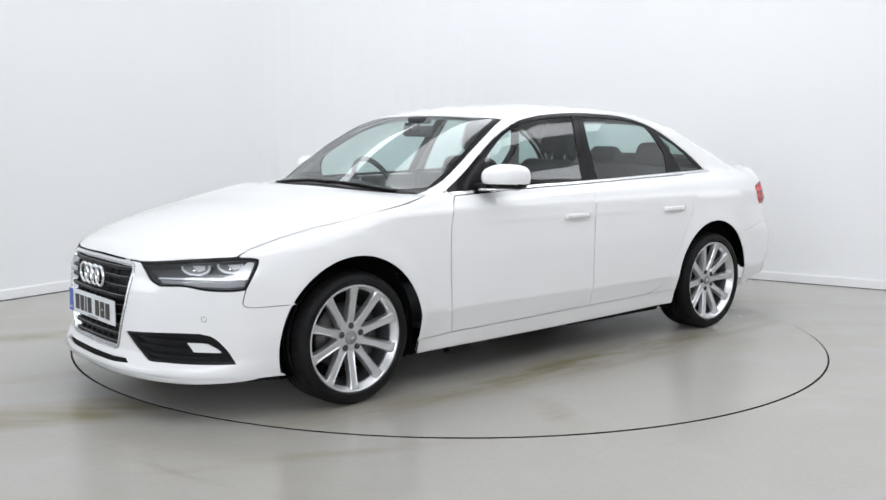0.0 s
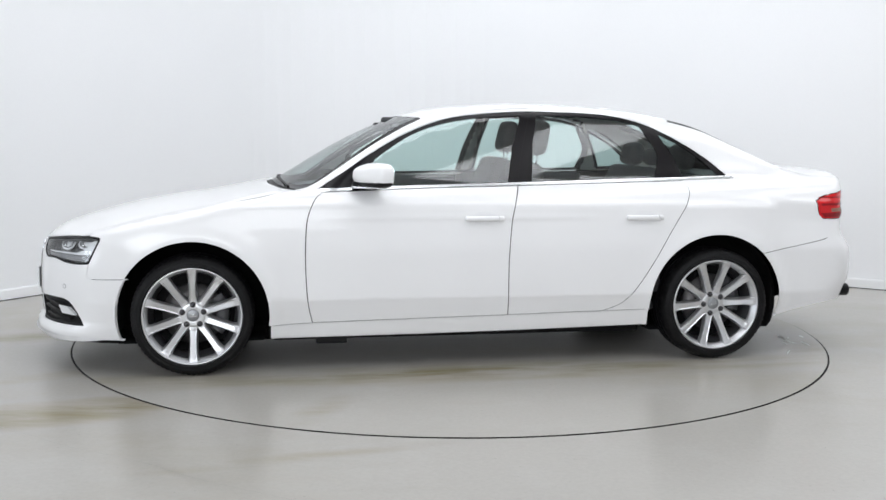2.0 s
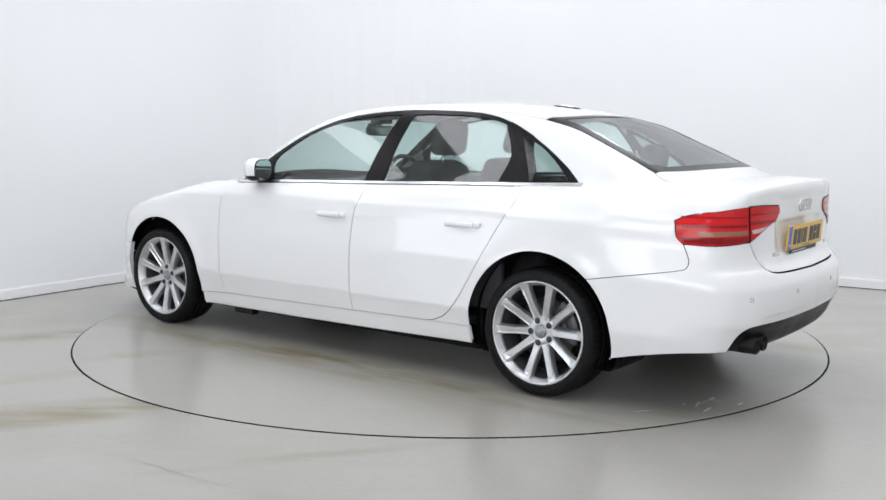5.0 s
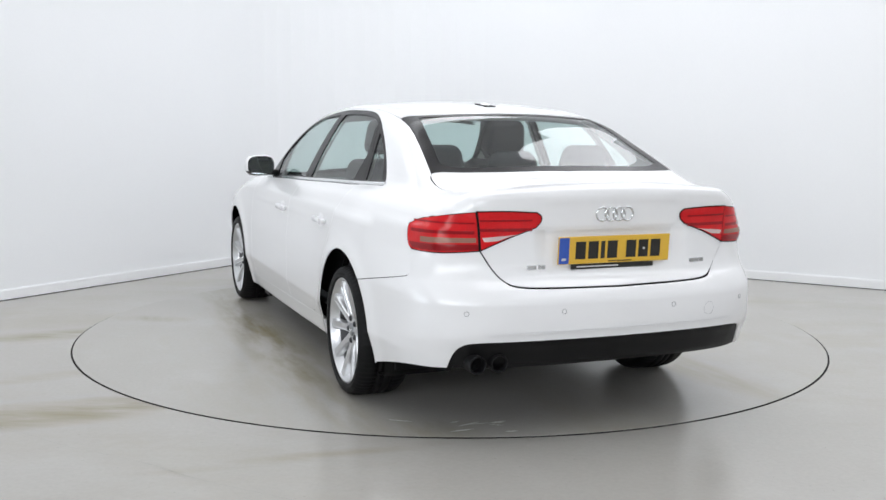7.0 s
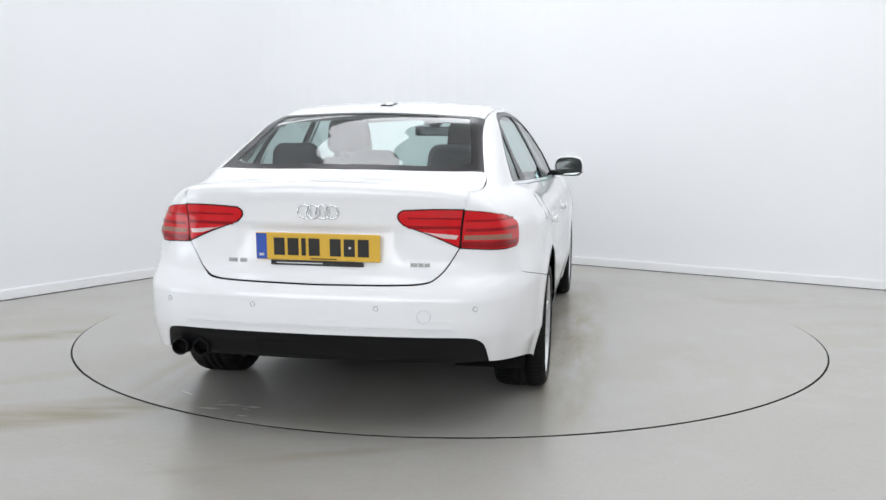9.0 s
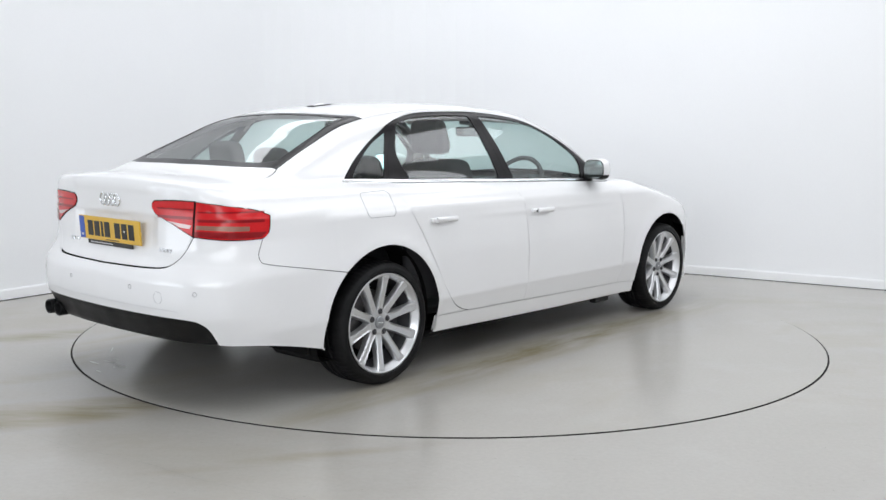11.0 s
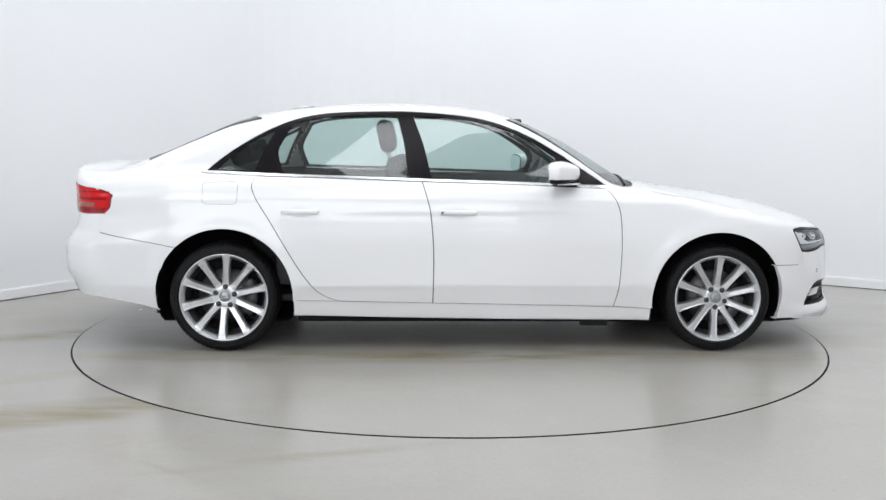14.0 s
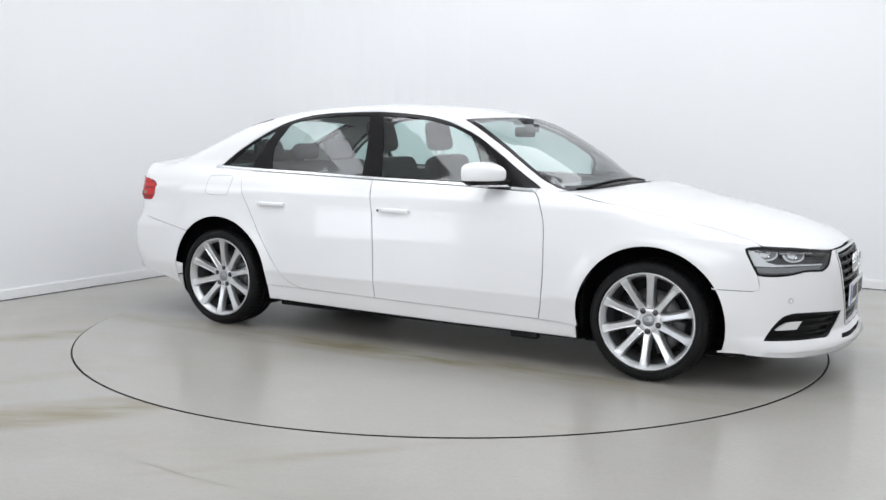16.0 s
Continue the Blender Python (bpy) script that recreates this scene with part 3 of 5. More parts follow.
TAIL_BUMP = [(-2.085, 0.808, 0.767), (-2.108, 0.805, 0.70), (-2.10, 0.815, 0.668), (-2.07, 0.828, 0.656), (-1.9, 0.86, 0.627), (-1.66, 0.893, 0.587)]


# bonnet
half = [T(BONNET_EDGE[1:]), Q([(1.905, 0.727, 0.7), (2.03, 0.585, 0.688), (2.147, 0.374, 0.664), (2.17, 0.294, 0.664), (2.187, 0.0, 0.67)])]
back = T([(0.86, 0.735), (0.93, 0.62), (0.985, 0.4), (1.015, 0.2), (1.022, 0.0)])[::-1]
left = np.vstack([back, *half])
panel("bonnet", "top", loop(left, flip(left)), PAINT, gap=0.0058, label="smooth white bonnet")
edge = loop(T([(0.73, 0.69), (0.80, 0.67), (0.868, 0.665), (0.885, 0.70), (0.875, 0.742), (0.82, 0.745), (0.745, 0.745), (0.73, 0.69)], straight))
panel("pillar_foot", "top", edge, PAINT, both=True, gap=0, depth=0.0015, step=0.015, label="white foot of the windscreen pillar")
# windscreen with its dark border
left = np.vstack([T(SCREEN_TOP)[::-1], T(SCREEN_SIDE)[::-1], T(SCREEN_BASE)])
edge = loop(left, flip(left))
inn = np.vstack([T([(0.225, 0.53), (0.235, 0.40), (0.25, 0.2), (0.254, 0.0)])[::-1], T([(0.225, 0.53), (0.37, 0.59), (0.53, 0.637), (0.66, 0.658), (0.79, 0.652)]), T([(0.79, 0.652), (0.88, 0.51), (0.935, 0.27), (0.952, 0.0)])])
panel("windscreen", "top", edge, GLASS, depth=0.004, lip=0.0, step=0.05, label="clear green-tinted windscreen")
panel("windscreen_border", "top", edge, GLOSSBLACK, holes=[loop(inn, flip(inn))], depth=0.002, gap=0.001, lip=0.0, label="black border of the windscreen")
# rear window
left = np.vstack([T(REAR_TOP)[::-1], T(REAR_SIDE), T(REAR_BASE)])
edge = loop(left, flip(left))
inn = np.vstack([T([(-1.29, 0.47), (-1.31, 0.36), (-1.325, 0.18), (-1.33, 0.0)])[::-1], T([(-1.29, 0.47), (-1.46, 0.497), (-1.63, 0.523), (-1.79, 0.55)]), T([(-1.79, 0.55), (-1.842, 0.46), (-1.873, 0.28), (-1.89, 0.0)])])
panel("rear_window", "top", edge, GLASS, depth=0.004, lip=0.0, step=0.05, label="green-tinted rear window")
panel("rear_window_border", "top", edge, GLOSSBLACK, holes=[loop(inn, flip(inn))], depth=0.002, gap=0.001, lip=0.0, label="black border of the rear window")
# roof
left = np.vstack([T(SCREEN_TOP)[::-1], T([(0.2, 0.567), (-0.3, 0.54), (-0.8, 0.535), (-1.22, 0.538)]), T(REAR_TOP)])
panel("roof", "top", loop(left, flip(left)), PAINT, step=0.04, label="white roof")
# front wings
edge = loop(T(BONNET_EDGE), Q(LAMP_BACK), Q(NOSE_SEAM), S(arc(*FRONT_ARCH, 30.7, 189.0), straight), S([SILL_Z[0], SILL_Z[1]], straight), S(GAP_A[::-1]), Q([(0.74, 0.79, 0.94), (0.80, 0.72, 0.943)]))
panel("front_wing", "wrap", edge, PAINT, both=True, gap=0.002, label="white front wing with a round wheel arch")
# side frame: pillar, roof rail and rear quarter
edge = loop(T(SCREEN_SIDE[1:]), T([(0.2, 0.567), (-0.3, 0.54), (-0.8, 0.535), (-1.22, 0.538)]), T(REAR_SIDE), T(LID_SIDE[:-2] + [(-2.12, 0.621), (-2.22, 0.611)]), Q(LAMP_TOP_OUT[1:]), Q(LAMP_LOW_OUT[:3]), Q(TAIL_BUMP), S(arc(*REAR_ARCH, 133.5, -3.5), straight), S([SILL_Z[4], SILL_Z[3]], straight), S(GAP_C[::-1]), S([(-1.228, 0.983), (-1.535, 0.992)]), from_dom("side", np.array([(-1.53, 1.003)])), S(DLO_TOP[::-1]), Q([(0.755, 0.77, 0.938), (0.77, 0.70, 0.955)]))
SIDES = panel("side_frame", "wrap", edge, PAINT, both=True, gap=0.0016, label="white roof pillar and rear quarter panel")
# a white patch added behind the boot seam lightens its dark gap
back = loop(Q0([(-2.20, 0.64, 1.0), (-2.20, 0.575, 1.0), (-2.29, 0.565, 0.935), (-2.28, 0.64, 0.932), (-2.20, 0.64, 1.0)], straight))
panel("seam_backing", "lid", back, PAINT, SIDES, both=True, gap=0, depth=0.010, step=0.015, lip=0, label="white patch added behind the boot seam to lighten the gap")
edge = loop(T([(-2.20, 0.613), (-2.23, 0.609)], straight), Q([(-2.29, 0.60, 0.93), (-2.25, 0.68, 0.922), (-2.21, 0.73, 0.912), (-2.19, 0.745, 0.909)]), Q0([(-2.19, 0.745, 0.915), (-2.195, 0.67, 0.97), (-2.20, 0.613, 0.985)]))
panel("quarter_corner", "lid", edge, PAINT, SIDES, both=True, gap=-0.002, depth=0.0008, step=0.015, label="white corner above the tail lamp")
# sills
edge = loop(S(SILL_Z, straight), S([(-1.01, 0.288), (-1.012, 0.198)], straight), S([(-1.012, 0.198), (-0.42, 0.186), (0.22, 0.177), (1.012, 0.173)], straight), S([(1.012, 0.173), (1.012, 0.244)], straight))
panel("sill", "side", edge, PAINT, both=True, step=0.02, lip=0.02, label="white sill under the doors")
# doors
top = [(x, float(belt_z(x)) - 0.013) for x in np.linspace(0.735, -0.291, 24)]
edge = loop(S(top, straight), S(GAP_B), S(SILL_Z[1:3][::-1], straight), S(GAP_A[::-1]))
FRONT_DOORS = panel("front_door", "side", edge, PAINT, both=True, step=0.022, label="closed white front door")
top = [(x, float(belt_z(x)) - 0.013) for x in np.linspace(-0.291, -1.228, 24)]
edge = loop(S(top, straight), S(GAP_C), S(SILL_Z[2:4][::-1], straight), S(GAP_B[::-1]))
REAR_DOORS = panel("rear_door", "side", edge, PAINT, both=True, step=0.022, label="closed white rear door")
# bright strip under the side windows
xs = np.linspace(0.755, -1.535, 60)
edge = loop(S([(x, float(belt_z(x)) + 0.001) for x in xs], straight), S([(x, float(belt_z(x)) - 0.011) for x in xs[::-1]], straight))
panel("belt_trim", "side", edge, SATIN, both=True, step=0.05, gap=0.0, depth=-0.004, lip=0.008, label="bright metal strip under the side windows")

# side windows: frames with their panes
top_z = curve(*zip(*DLO_TOP[::-1]))
B_LINE = [(-0.293, 0.972), (-0.335, 1.15), (-0.40, 1.348)]
C_LINE = [(-1.218, 0.995), (-1.165, 1.13), (-1.045, 1.292)]


def over(x0, x1, n=26):
    return [(x, float(top_z(x))) for x in np.linspace(x0, x1, n)]


def under(x0, x1, n=14, up=0.002):
    return [(x, float(belt_z(x)) + up) for x in np.linspace(x0, x1, n)]


F_PANE = [under(0.46, -0.240, 16, 0.008), [(-0.240, 0.984), (-0.282, 1.16), (-0.345, 1.329)], [(-0.345, 1.329), (-0.1, 1.314), (0.1, 1.280), (0.25, 1.228), (0.36, 1.165), (0.465, 1.093)], [(0.465, 1.093), (0.485, 1.04), (0.46, 0.961)]]
R_PANE = [under(-0.372, -1.075, 16, 0.008), [(-1.075, 1.0), (-1.105, 1.09), (-1.102, 1.148), (-1.03, 1.277)], [(-1.03, 1.277), (-0.94, 1.302), (-0.8, 1.319), (-0.6, 1.328), (-0.437, 1.327)], [(-0.437, 1.327), (-0.395, 1.16), (-0.372, 0.980)]]
Q_PANE = [under(-1.245, -1.455, 8, 0.012), [(-1.455, 1.012), (-1.36, 1.10), (-1.26, 1.17), (-1.135, 1.232)], [(-1.135, 1.232), (-1.195, 1.12), (-1.245, 1.008)]]


def pane_loop(sides):
    return loop(*[S(s) for s in sides])


rubber = dict(depth=0.003, gap=0.0012, lip=0.006, step=0.03)
panel("window_frame", "wrap", loop(S(under(0.755, -0.293), straight), S(B_LINE), S(over(-0.40, 0.755), straight)), GLOSSBLACK, FRONT_DOORS, holes=[pane_loop(F_PANE)], both=True, label="black door window frame", **rubber)
panel("window_frame", "wrap", loop(S(under(-0.293, -1.218), straight), S(C_LINE), S(over(-1.045, -0.40), straight), S(B_LINE[::-1])), GLOSSBLACK, REAR_DOORS, holes=[pane_loop(R_PANE)], both=True, label="black door window frame", **rubber)
panel("quarter_frame", "wrap", loop(S(under(-1.218, -1.51), straight), S(over(-1.512, -1.045), straight), S(C_LINE[::-1])), GLOSSBLACK, SIDES, holes=[pane_loop(Q_PANE)], both=True, label="black frame of the rear quarter window", **rubber)
panel("window", "wrap", pane_loop(F_PANE), GLASS, FRONT_DOORS, both=True, depth=0.008, gap=-0.004, lip=0, step=0.05, label="green-tinted side window")
panel("window", "wrap", pane_loop(R_PANE), GLASS, REAR_DOORS, both=True, depth=0.008, gap=-0.004, lip=0, step=0.05, label="green-tinted side window")
panel("quarter_window", "wrap", pane_loop(Q_PANE), DARKGLASS, SIDES, both=True, depth=0.008, gap=-0.004, lip=0, step=0.05, label="small dark quarter window")

# boot lid and rear
left = np.vstack([T(REAR_BASE)[::-1], T(LID_SIDE[:-2] + [(-2.12, 0.621), (-2.23, 0.609)]), Q(TAIL_SEAM), Q(LID_LOW)])
lamp_in = loop(Q(TAIL_SEAM, straight), Q([(-2.285, 0.578, 0.772), (-2.3, 0.46, 0.822), (-2.32, 0.352, 0.862)], straight), Q([(-2.32, 0.352, 0.862), (-2.33, 0.332, 0.885), (-2.33, 0.331, 0.910), (-2.33, 0.352, 0.925)]), Q([(-2.33, 0.352, 0.925), (-2.31, 0.48, 0.931), (-2.29, 0.60, 0.93)]))
LID = panel("boot_lid", "lid", loop(left, flip(left)), PAINT, gap=0.0038, step=0.02, label="white boot lid with a raised rear edge")[0]
lamp_out = loop(Q(LAMP_TOP_OUT), Q(LAMP_LOW_OUT), Q(TAIL_SEAM[::-1]))
LAMPS_OUT = panel("tail_lamp", "tail", lamp_out, RED, both=True, step=0.02, lip=0.01, depth=-0.002, gap=0.004, label="red outer tail lamp")
LAMPS_IN = panel("tail_lamp", "tail", lamp_in, RED, LID, both=True, step=0.02, lip=0.012, depth=-0.005, gap=0.004, label="red inner tail lamp on the boot lid")
panel("seal", "tail", lamp_out, GLOSSBLACK, holes=[from_dom("tail", shrink(to_dom("tail", lamp_out), 0.0065))], both=True, parent=LAMPS_OUT, step=0.03, lip=0.006, depth=0.001, gap=-0.001, label="black edge of the lamp")
panel("seal", "tail", lamp_in, GLOSSBLACK, holes=[from_dom("tail", shrink(to_dom("tail", lamp_in), 0.0065))], both=True, parent=LAMPS_IN, step=0.03, lip=0.006, depth=-0.002, gap=-0.001, label="black edge of the lamp")
band = loop(Q([(-2.12, 0.76, 0.824), (-2.2, 0.70, 0.826), (-2.285, 0.597, 0.826)], straight), Q([(-2.285, 0.595, 0.806), (-2.2, 0.70, 0.804), (-2.12, 0.76, 0.802)], straight))
panel("reversing_lens", "tail", band, PALE, LAMPS_OUT, both=True, gap=0.001, depth=-0.004, lip=0.003, step=0.02, label="dull amber lower lens")
band = loop(Q([(-2.06, 0.805, 0.798), (-2.2, 0.72, 0.799), (-2.285, 0.588, 0.800)], straight), Q([(-2.285, 0.582, 0.778), (-2.2, 0.72, 0.771), (-2.09, 0.80, 0.774)], straight))
panel("lower_lens", "tail", band, DEEPRED, LAMPS_OUT, both=True, gap=0.001, depth=-0.0038, lip=0.003, step=0.02, label="dark red lower lens")
band = loop(Q([(-2.285, 0.572, 0.826), (-2.3, 0.42, 0.838)], straight), Q([(-2.3, 0.455, 0.829), (-2.3, 0.51, 0.812), (-2.3, 0.570, 0.808)], straight))
panel("reversing_lens", "tail", band, WHITELENS, LAMPS_IN, both=True, gap=0.001, depth=-0.007, lip=0.003, step=0.02, label="white reversing lens")
for z0, z1 in ((0.880, 0.886), (0.840, 0.852)):
    band = loop(Q([(-2.07, 0.80, z0), (-2.2, 0.73, z0), (-2.29, 0.61, z0)], straight), Q([(-2.29, 0.61, z1), (-2.2, 0.73, z1), (-2.07, 0.80, z1)], straight))
    panel("light_bar", "tail", band, DEEPRED, LAMPS_OUT, both=True, gap=0, depth=-0.0035, lip=0.002, step=0.03, label="darker red bar in the lamp")
    band = loop(Q([(-2.29, 0.585, z0 + 0.01), (-2.3, 0.5, z0 + 0.01), (-2.3, 0.36, z0 + 0.01)], straight), Q([(-2.3, 0.36, z1 + 0.01), (-2.3, 0.5, z1 + 0.01), (-2.29, 0.585, z1 + 0.01)], straight))
    panel("light_bar", "tail", band, DEEPRED, LAMPS_IN, both=True, gap=0, depth=-0.0065, lip=0.002, step=0.03, label="darker red bar in the lamp")
DIFF_TOP = [(-2.25, 0.70, 0.305), (-2.29, 0.69, 0.37), (-2.32, 0.665, 0.403), (-2.35, 0.61, 0.416), (-2.4, 0.4, 0.419), (-2.4, 0.0, 0.419)]
left = np.vstack([Q(LID_LOW)[::-1], Q(LAMP_LOW_OUT[2:])[::-1], Q(TAIL_BUMP), S(arc(*REAR_ARCH, 133.5, 192), straight), Q([(-1.77, 0.87, 0.232), (-1.95, 0.85, 0.27), (-2.1, 0.80, 0.297), (-2.25, 0.70, 0.305)]), Q(DIFF_TOP)])
REAR_BUMPER = panel("rear_bumper", "tail", loop(left, flip(left)), PAINT, label="white rear bumper", lip=0.006, gap=0.0018)[0]
low = np.vstack([Q(DIFF_TOP)[::-1], Q([(-2.25, 0.70, 0.305), (-2.3, 0.5, 0.298), (-2.35, 0.0, 0.296)])])
panel("diffuser", "tail", loop(low, flip(low)), BLACK, REAR_BUMPER, depth=0.004, lip=0.02, label="black plastic lower valance")
ledge = loop(Q([(-2.36, 0.56, 0.452), (-2.4, 0.4, 0.455), (-2.42, 0, 0.455), (-2.4, -0.4, 0.455), (-2.36, -0.56, 0.452)]), Q([(-2.36, -0.57, 0.447), (-2.4, -0.4, 0.449), (-2.42, 0, 0.449), (-2.4, 0.4, 0.449), (-2.36, 0.57, 0.447)]))
panel("ledge", "tail", ledge, PAINT, REAR_BUMPER, depth=-0.006, gap=0, lip=0.008)

# nose: bumper with openings
LAMP_IN = [(2.168, 0.352, 0.662), (2.155, 0.40, 0.63), (2.152, 0.445, 0.592), (2.135, 0.49, 0.573)]
LAMP_LOW = [(2.135, 0.49, 0.573), (2.09, 0.595, 0.577), (2.03, 0.675, 0.563), (1.95, 0.745, 0.56), (1.902, 0.784, 0.567)]
GRILLE = [[(2.17, 0.0, 0.666), (2.17, 0.15, 0.664), (2.165, 0.288, 0.66)], [(2.165, 0.288, 0.66), (2.17, 0.318, 0.652), (2.17, 0.334, 0.63), (2.18, 0.337, 0.60)], [(2.18, 0.337, 0.60), (2.2, 0.303, 0.46), (2.21, 0.25, 0.30)], [(2.21, 0.25, 0.30), (2.21, 0.237, 0.276), (2.21, 0.21, 0.266)], [(2.21, 0.21, 0.266), (2.22, 0.0, 0.264)]]
FOG = [[(2.205, 0.30, 0.358), (2.12, 0.53, 0.375), (2.05, 0.655, 0.378)], [(2.05, 0.655, 0.378), (2.01, 0.70, 0.362), (1.97, 0.735, 0.31), (1.942, 0.76, 0.25)], [(1.942, 0.76, 0.25), (2.06, 0.65, 0.248), (2.14, 0.53, 0.248)], [(2.14, 0.53, 0.248), (2.172, 0.44, 0.25), (2.19, 0.37, 0.29), (2.205, 0.30, 0.358)]]
left_g = np.vstack([Q(s, straight if i in (0, 2, 4) else bend) for i, s in enumerate(GRILLE)])
GRILLE_LOOP = loop(left_g, flip(left_g))
FOG_LOOP = loop(*[Q(s) for s in FOG])
slot = np.vstack([Q([(2.25, 0, 0.240), (2.24, 0.2, 0.240), (2.22, 0.31, 0.244)]), Q([(2.22, 0.34, 0.226), (2.24, 0.2, 0.219), (2.25, 0, 0.217)])])
SLOT = loop(slot, flip(slot))
left = np.vstack([Q([(2.185, 0.0, 0.669), (2.168, 0.294, 0.664), (2.168, 0.352, 0.662)]), Q(LAMP_IN), Q(LAMP_LOW), Q(NOSE_SEAM), S(arc(*FRONT_ARCH, 30.7, -19), straight), Q([(1.745, 0.855, 0.182), (1.95, 0.77, 0.177), (2.1, 0.6, 0.18), (2.25, 0.2, 0.186), (2.26, 0.0, 0.186)])])
NOSE = panel("front_bumper", "nose", loop(left, flip(left)), PAINT, holes=[GRILLE_LOOP, FOG_LOOP, flip(FOG_LOOP), SLOT], label="white front bumper with openings", lip=0.025, step=0.02, gap=0.0015)[0]
lower = np.vstack([Q([(2.26, 0.0, 0.190), (2.23, 0.3, 0.190), (2.1, 0.6, 0.189), (1.95, 0.765, 0.187), (1.87, 0.805, 0.186)]), Q([(1.87, 0.805, 0.181), (1.95, 0.765, 0.175), (2.1, 0.6, 0.168), (2.23, 0.3, 0.172), (2.26, 0.0, 0.172)])])
panel("front_lip", "nose", loop(lower, flip(lower)), PAINT, NOSE, depth=-0.009, gap=0, lip=0.03, step=0.02, label="white lower lip")
panel("slot_backing", "nose", SLOT, BLACK, NOSE, depth=0.022, gap=-0.01, lip=0.0, label="black lower slot")

# headlamps
LAMP = loop(Q([(2.168, 0.352, 0.662), (2.03, 0.585, 0.687), (1.905, 0.727, 0.701)]), Q(LAMP_BACK), Q(LAMP_LOW[::-1]), Q(LAMP_IN[::-1]))
HOUSING = panel("headlamp", "nose", LAMP, DUSK, both=True, depth=0.05, gap=0.001, lip=0, step=0.03, label="clear headlamp with grey and silver inside")


panel("lamp_cover", "nose", LAMP, LENS, HOUSING, both=True, depth=0.003, gap=0.002, lip=0, step=0.03, label="clear cover of the headlamp")
panel("seal", "nose", LAMP, BLACK, HOUSING, holes=[from_dom("nose", shrink(to_dom("nose", LAMP), 0.008))], both=True, depth=0.001, gap=-0.0005, lip=0.004, step=0.03, label="black edge of the headlamp")
rimmed = from_dom("nose", shrink(to_dom("nose", LAMP), 0.003))
p0, f0, n0 = sheet("nose", rimmed, gap=0, lip=0.05, step=0.5)
walls = [f for f in f0 if len(f) == 4]
for k, (ob, s) in enumerate(zip(HOUSING, (1, -1))):
    put("lamp_bowl", p0 * [1, s, 1], walls, DUSK, ob, "dark inner wall of the headlamp", smooth=False)
def lamp_inside(name, uv, mat, depth, label, lip=0.004):
    """A piece inside the headlamp, from its outline (way round the nose, height)."""
    return panel(name, "nose", from_dom("nose", straight(uv + uv[:1], 0.012)[:-1]), mat, HOUSING, both=True, depth=depth, gap=0, lip=lip, step=0.012, label=label)


def bowl(u0, u1, top, low, grow=0.0):
    c, w = (u0 + u1) / 2, (u1 - u0) / 2 + grow
    return [(c - w, top)] + [(c - w * math.cos(a) + 0.012 * math.sin(a), top - (top - low + grow) * math.sin(a) ** 0.8) for a in np.linspace(0.25, math.pi - 0.25, 12)] + [(c + w, top)]


lamp_inside("light_guide", [(0.475, 0.612), (0.62, 0.617), (0.745, 0.618), (0.79, 0.632), (0.825, 0.668), (0.845, 0.689), (0.872, 0.687), (0.862, 0.655), (0.845, 0.612), (0.76, 0.607), (0.62, 0.608), (0.475, 0.605)], SILVER, 0.016, "bright silver light strip in the headlamp")
lamp_inside("reflector_strip", [(0.49, 0.601), (0.62, 0.603), (0.76, 0.602), (0.838, 0.606), (0.831, 0.581), (0.76, 0.576), (0.66, 0.578), (0.58, 0.588), (0.50, 0.587)], GREY, 0.014, "grey ribbed reflector in the headlamp")
for u0, u1, top, low in ((0.565, 0.690, 0.685, 0.634), (0.722, 0.822, 0.691, 0.642)):
    lamp_inside("reflector_rim", bowl(u0, u1, top, low, 0.004), SILVER, 0.030, "bright rim of the lamp reflector")
    lamp_inside("reflector", bowl(u0 + 0.006, u1 - 0.006, top - 0.001, low + 0.006), BEAM, 0.0285, "grey lamp reflector", 0.001)
    um = (u0 + u1) / 2 + 0.012
    # a silver patch puts the reflector's glint into the colour
    lamp_inside("reflector_glint", [(um - 0.022, top - 0.006), (um + 0.030, top - 0.004), (um + 0.034, top - 0.026), (um + 0.006, low + 0.012), (um - 0.004, top - 0.024)], SILVER, 0.0272, "silver patch painted for the glint on the lamp reflector", 0.001)
    for ob, s in zip(HOUSING, (1, -1)):
        p = Vector(from_dom("nose", np.array([[um - 0.008, top - 0.032]]), 0.026)[0])
        p.y *= s
        bm = bmesh.new()
        bmesh.ops.create_uvsphere(bm, u_segments=16, v_segments=10, radius=0.009, matrix=Matrix.Translation(p))
        part("bulb", bm, CHROME, ob, "small chrome bulb cover", True)

# grille
GR = panel("grille", "nose", GRILLE_LOOP, BLACK, depth=0.035, gap=-0.004, lip=0, label="black grille with horizontal bars and a chrome surround")[0]
inner = from_dom("nose", shrink(to_dom("nose", GRILLE_LOOP), 0.011))
panel("surround", "nose", GRILLE_LOOP, SATIN, GR, holes=[inner], depth=-0.004, gap=0.0005, lip=0.03, step=0.05, label="bright chrome grille surround")


def grille_half(z):
    q = to_dom("nose", inner)
    u = [abs(a[0] + (b[0] - a[0]) * (z - a[1]) / (b[1] - a[1])) for a, b in zip(q, np.roll(q, -1, 0)) if (a[1] > z) != (b[1] > z)]
    return max(u) if u else 0.1


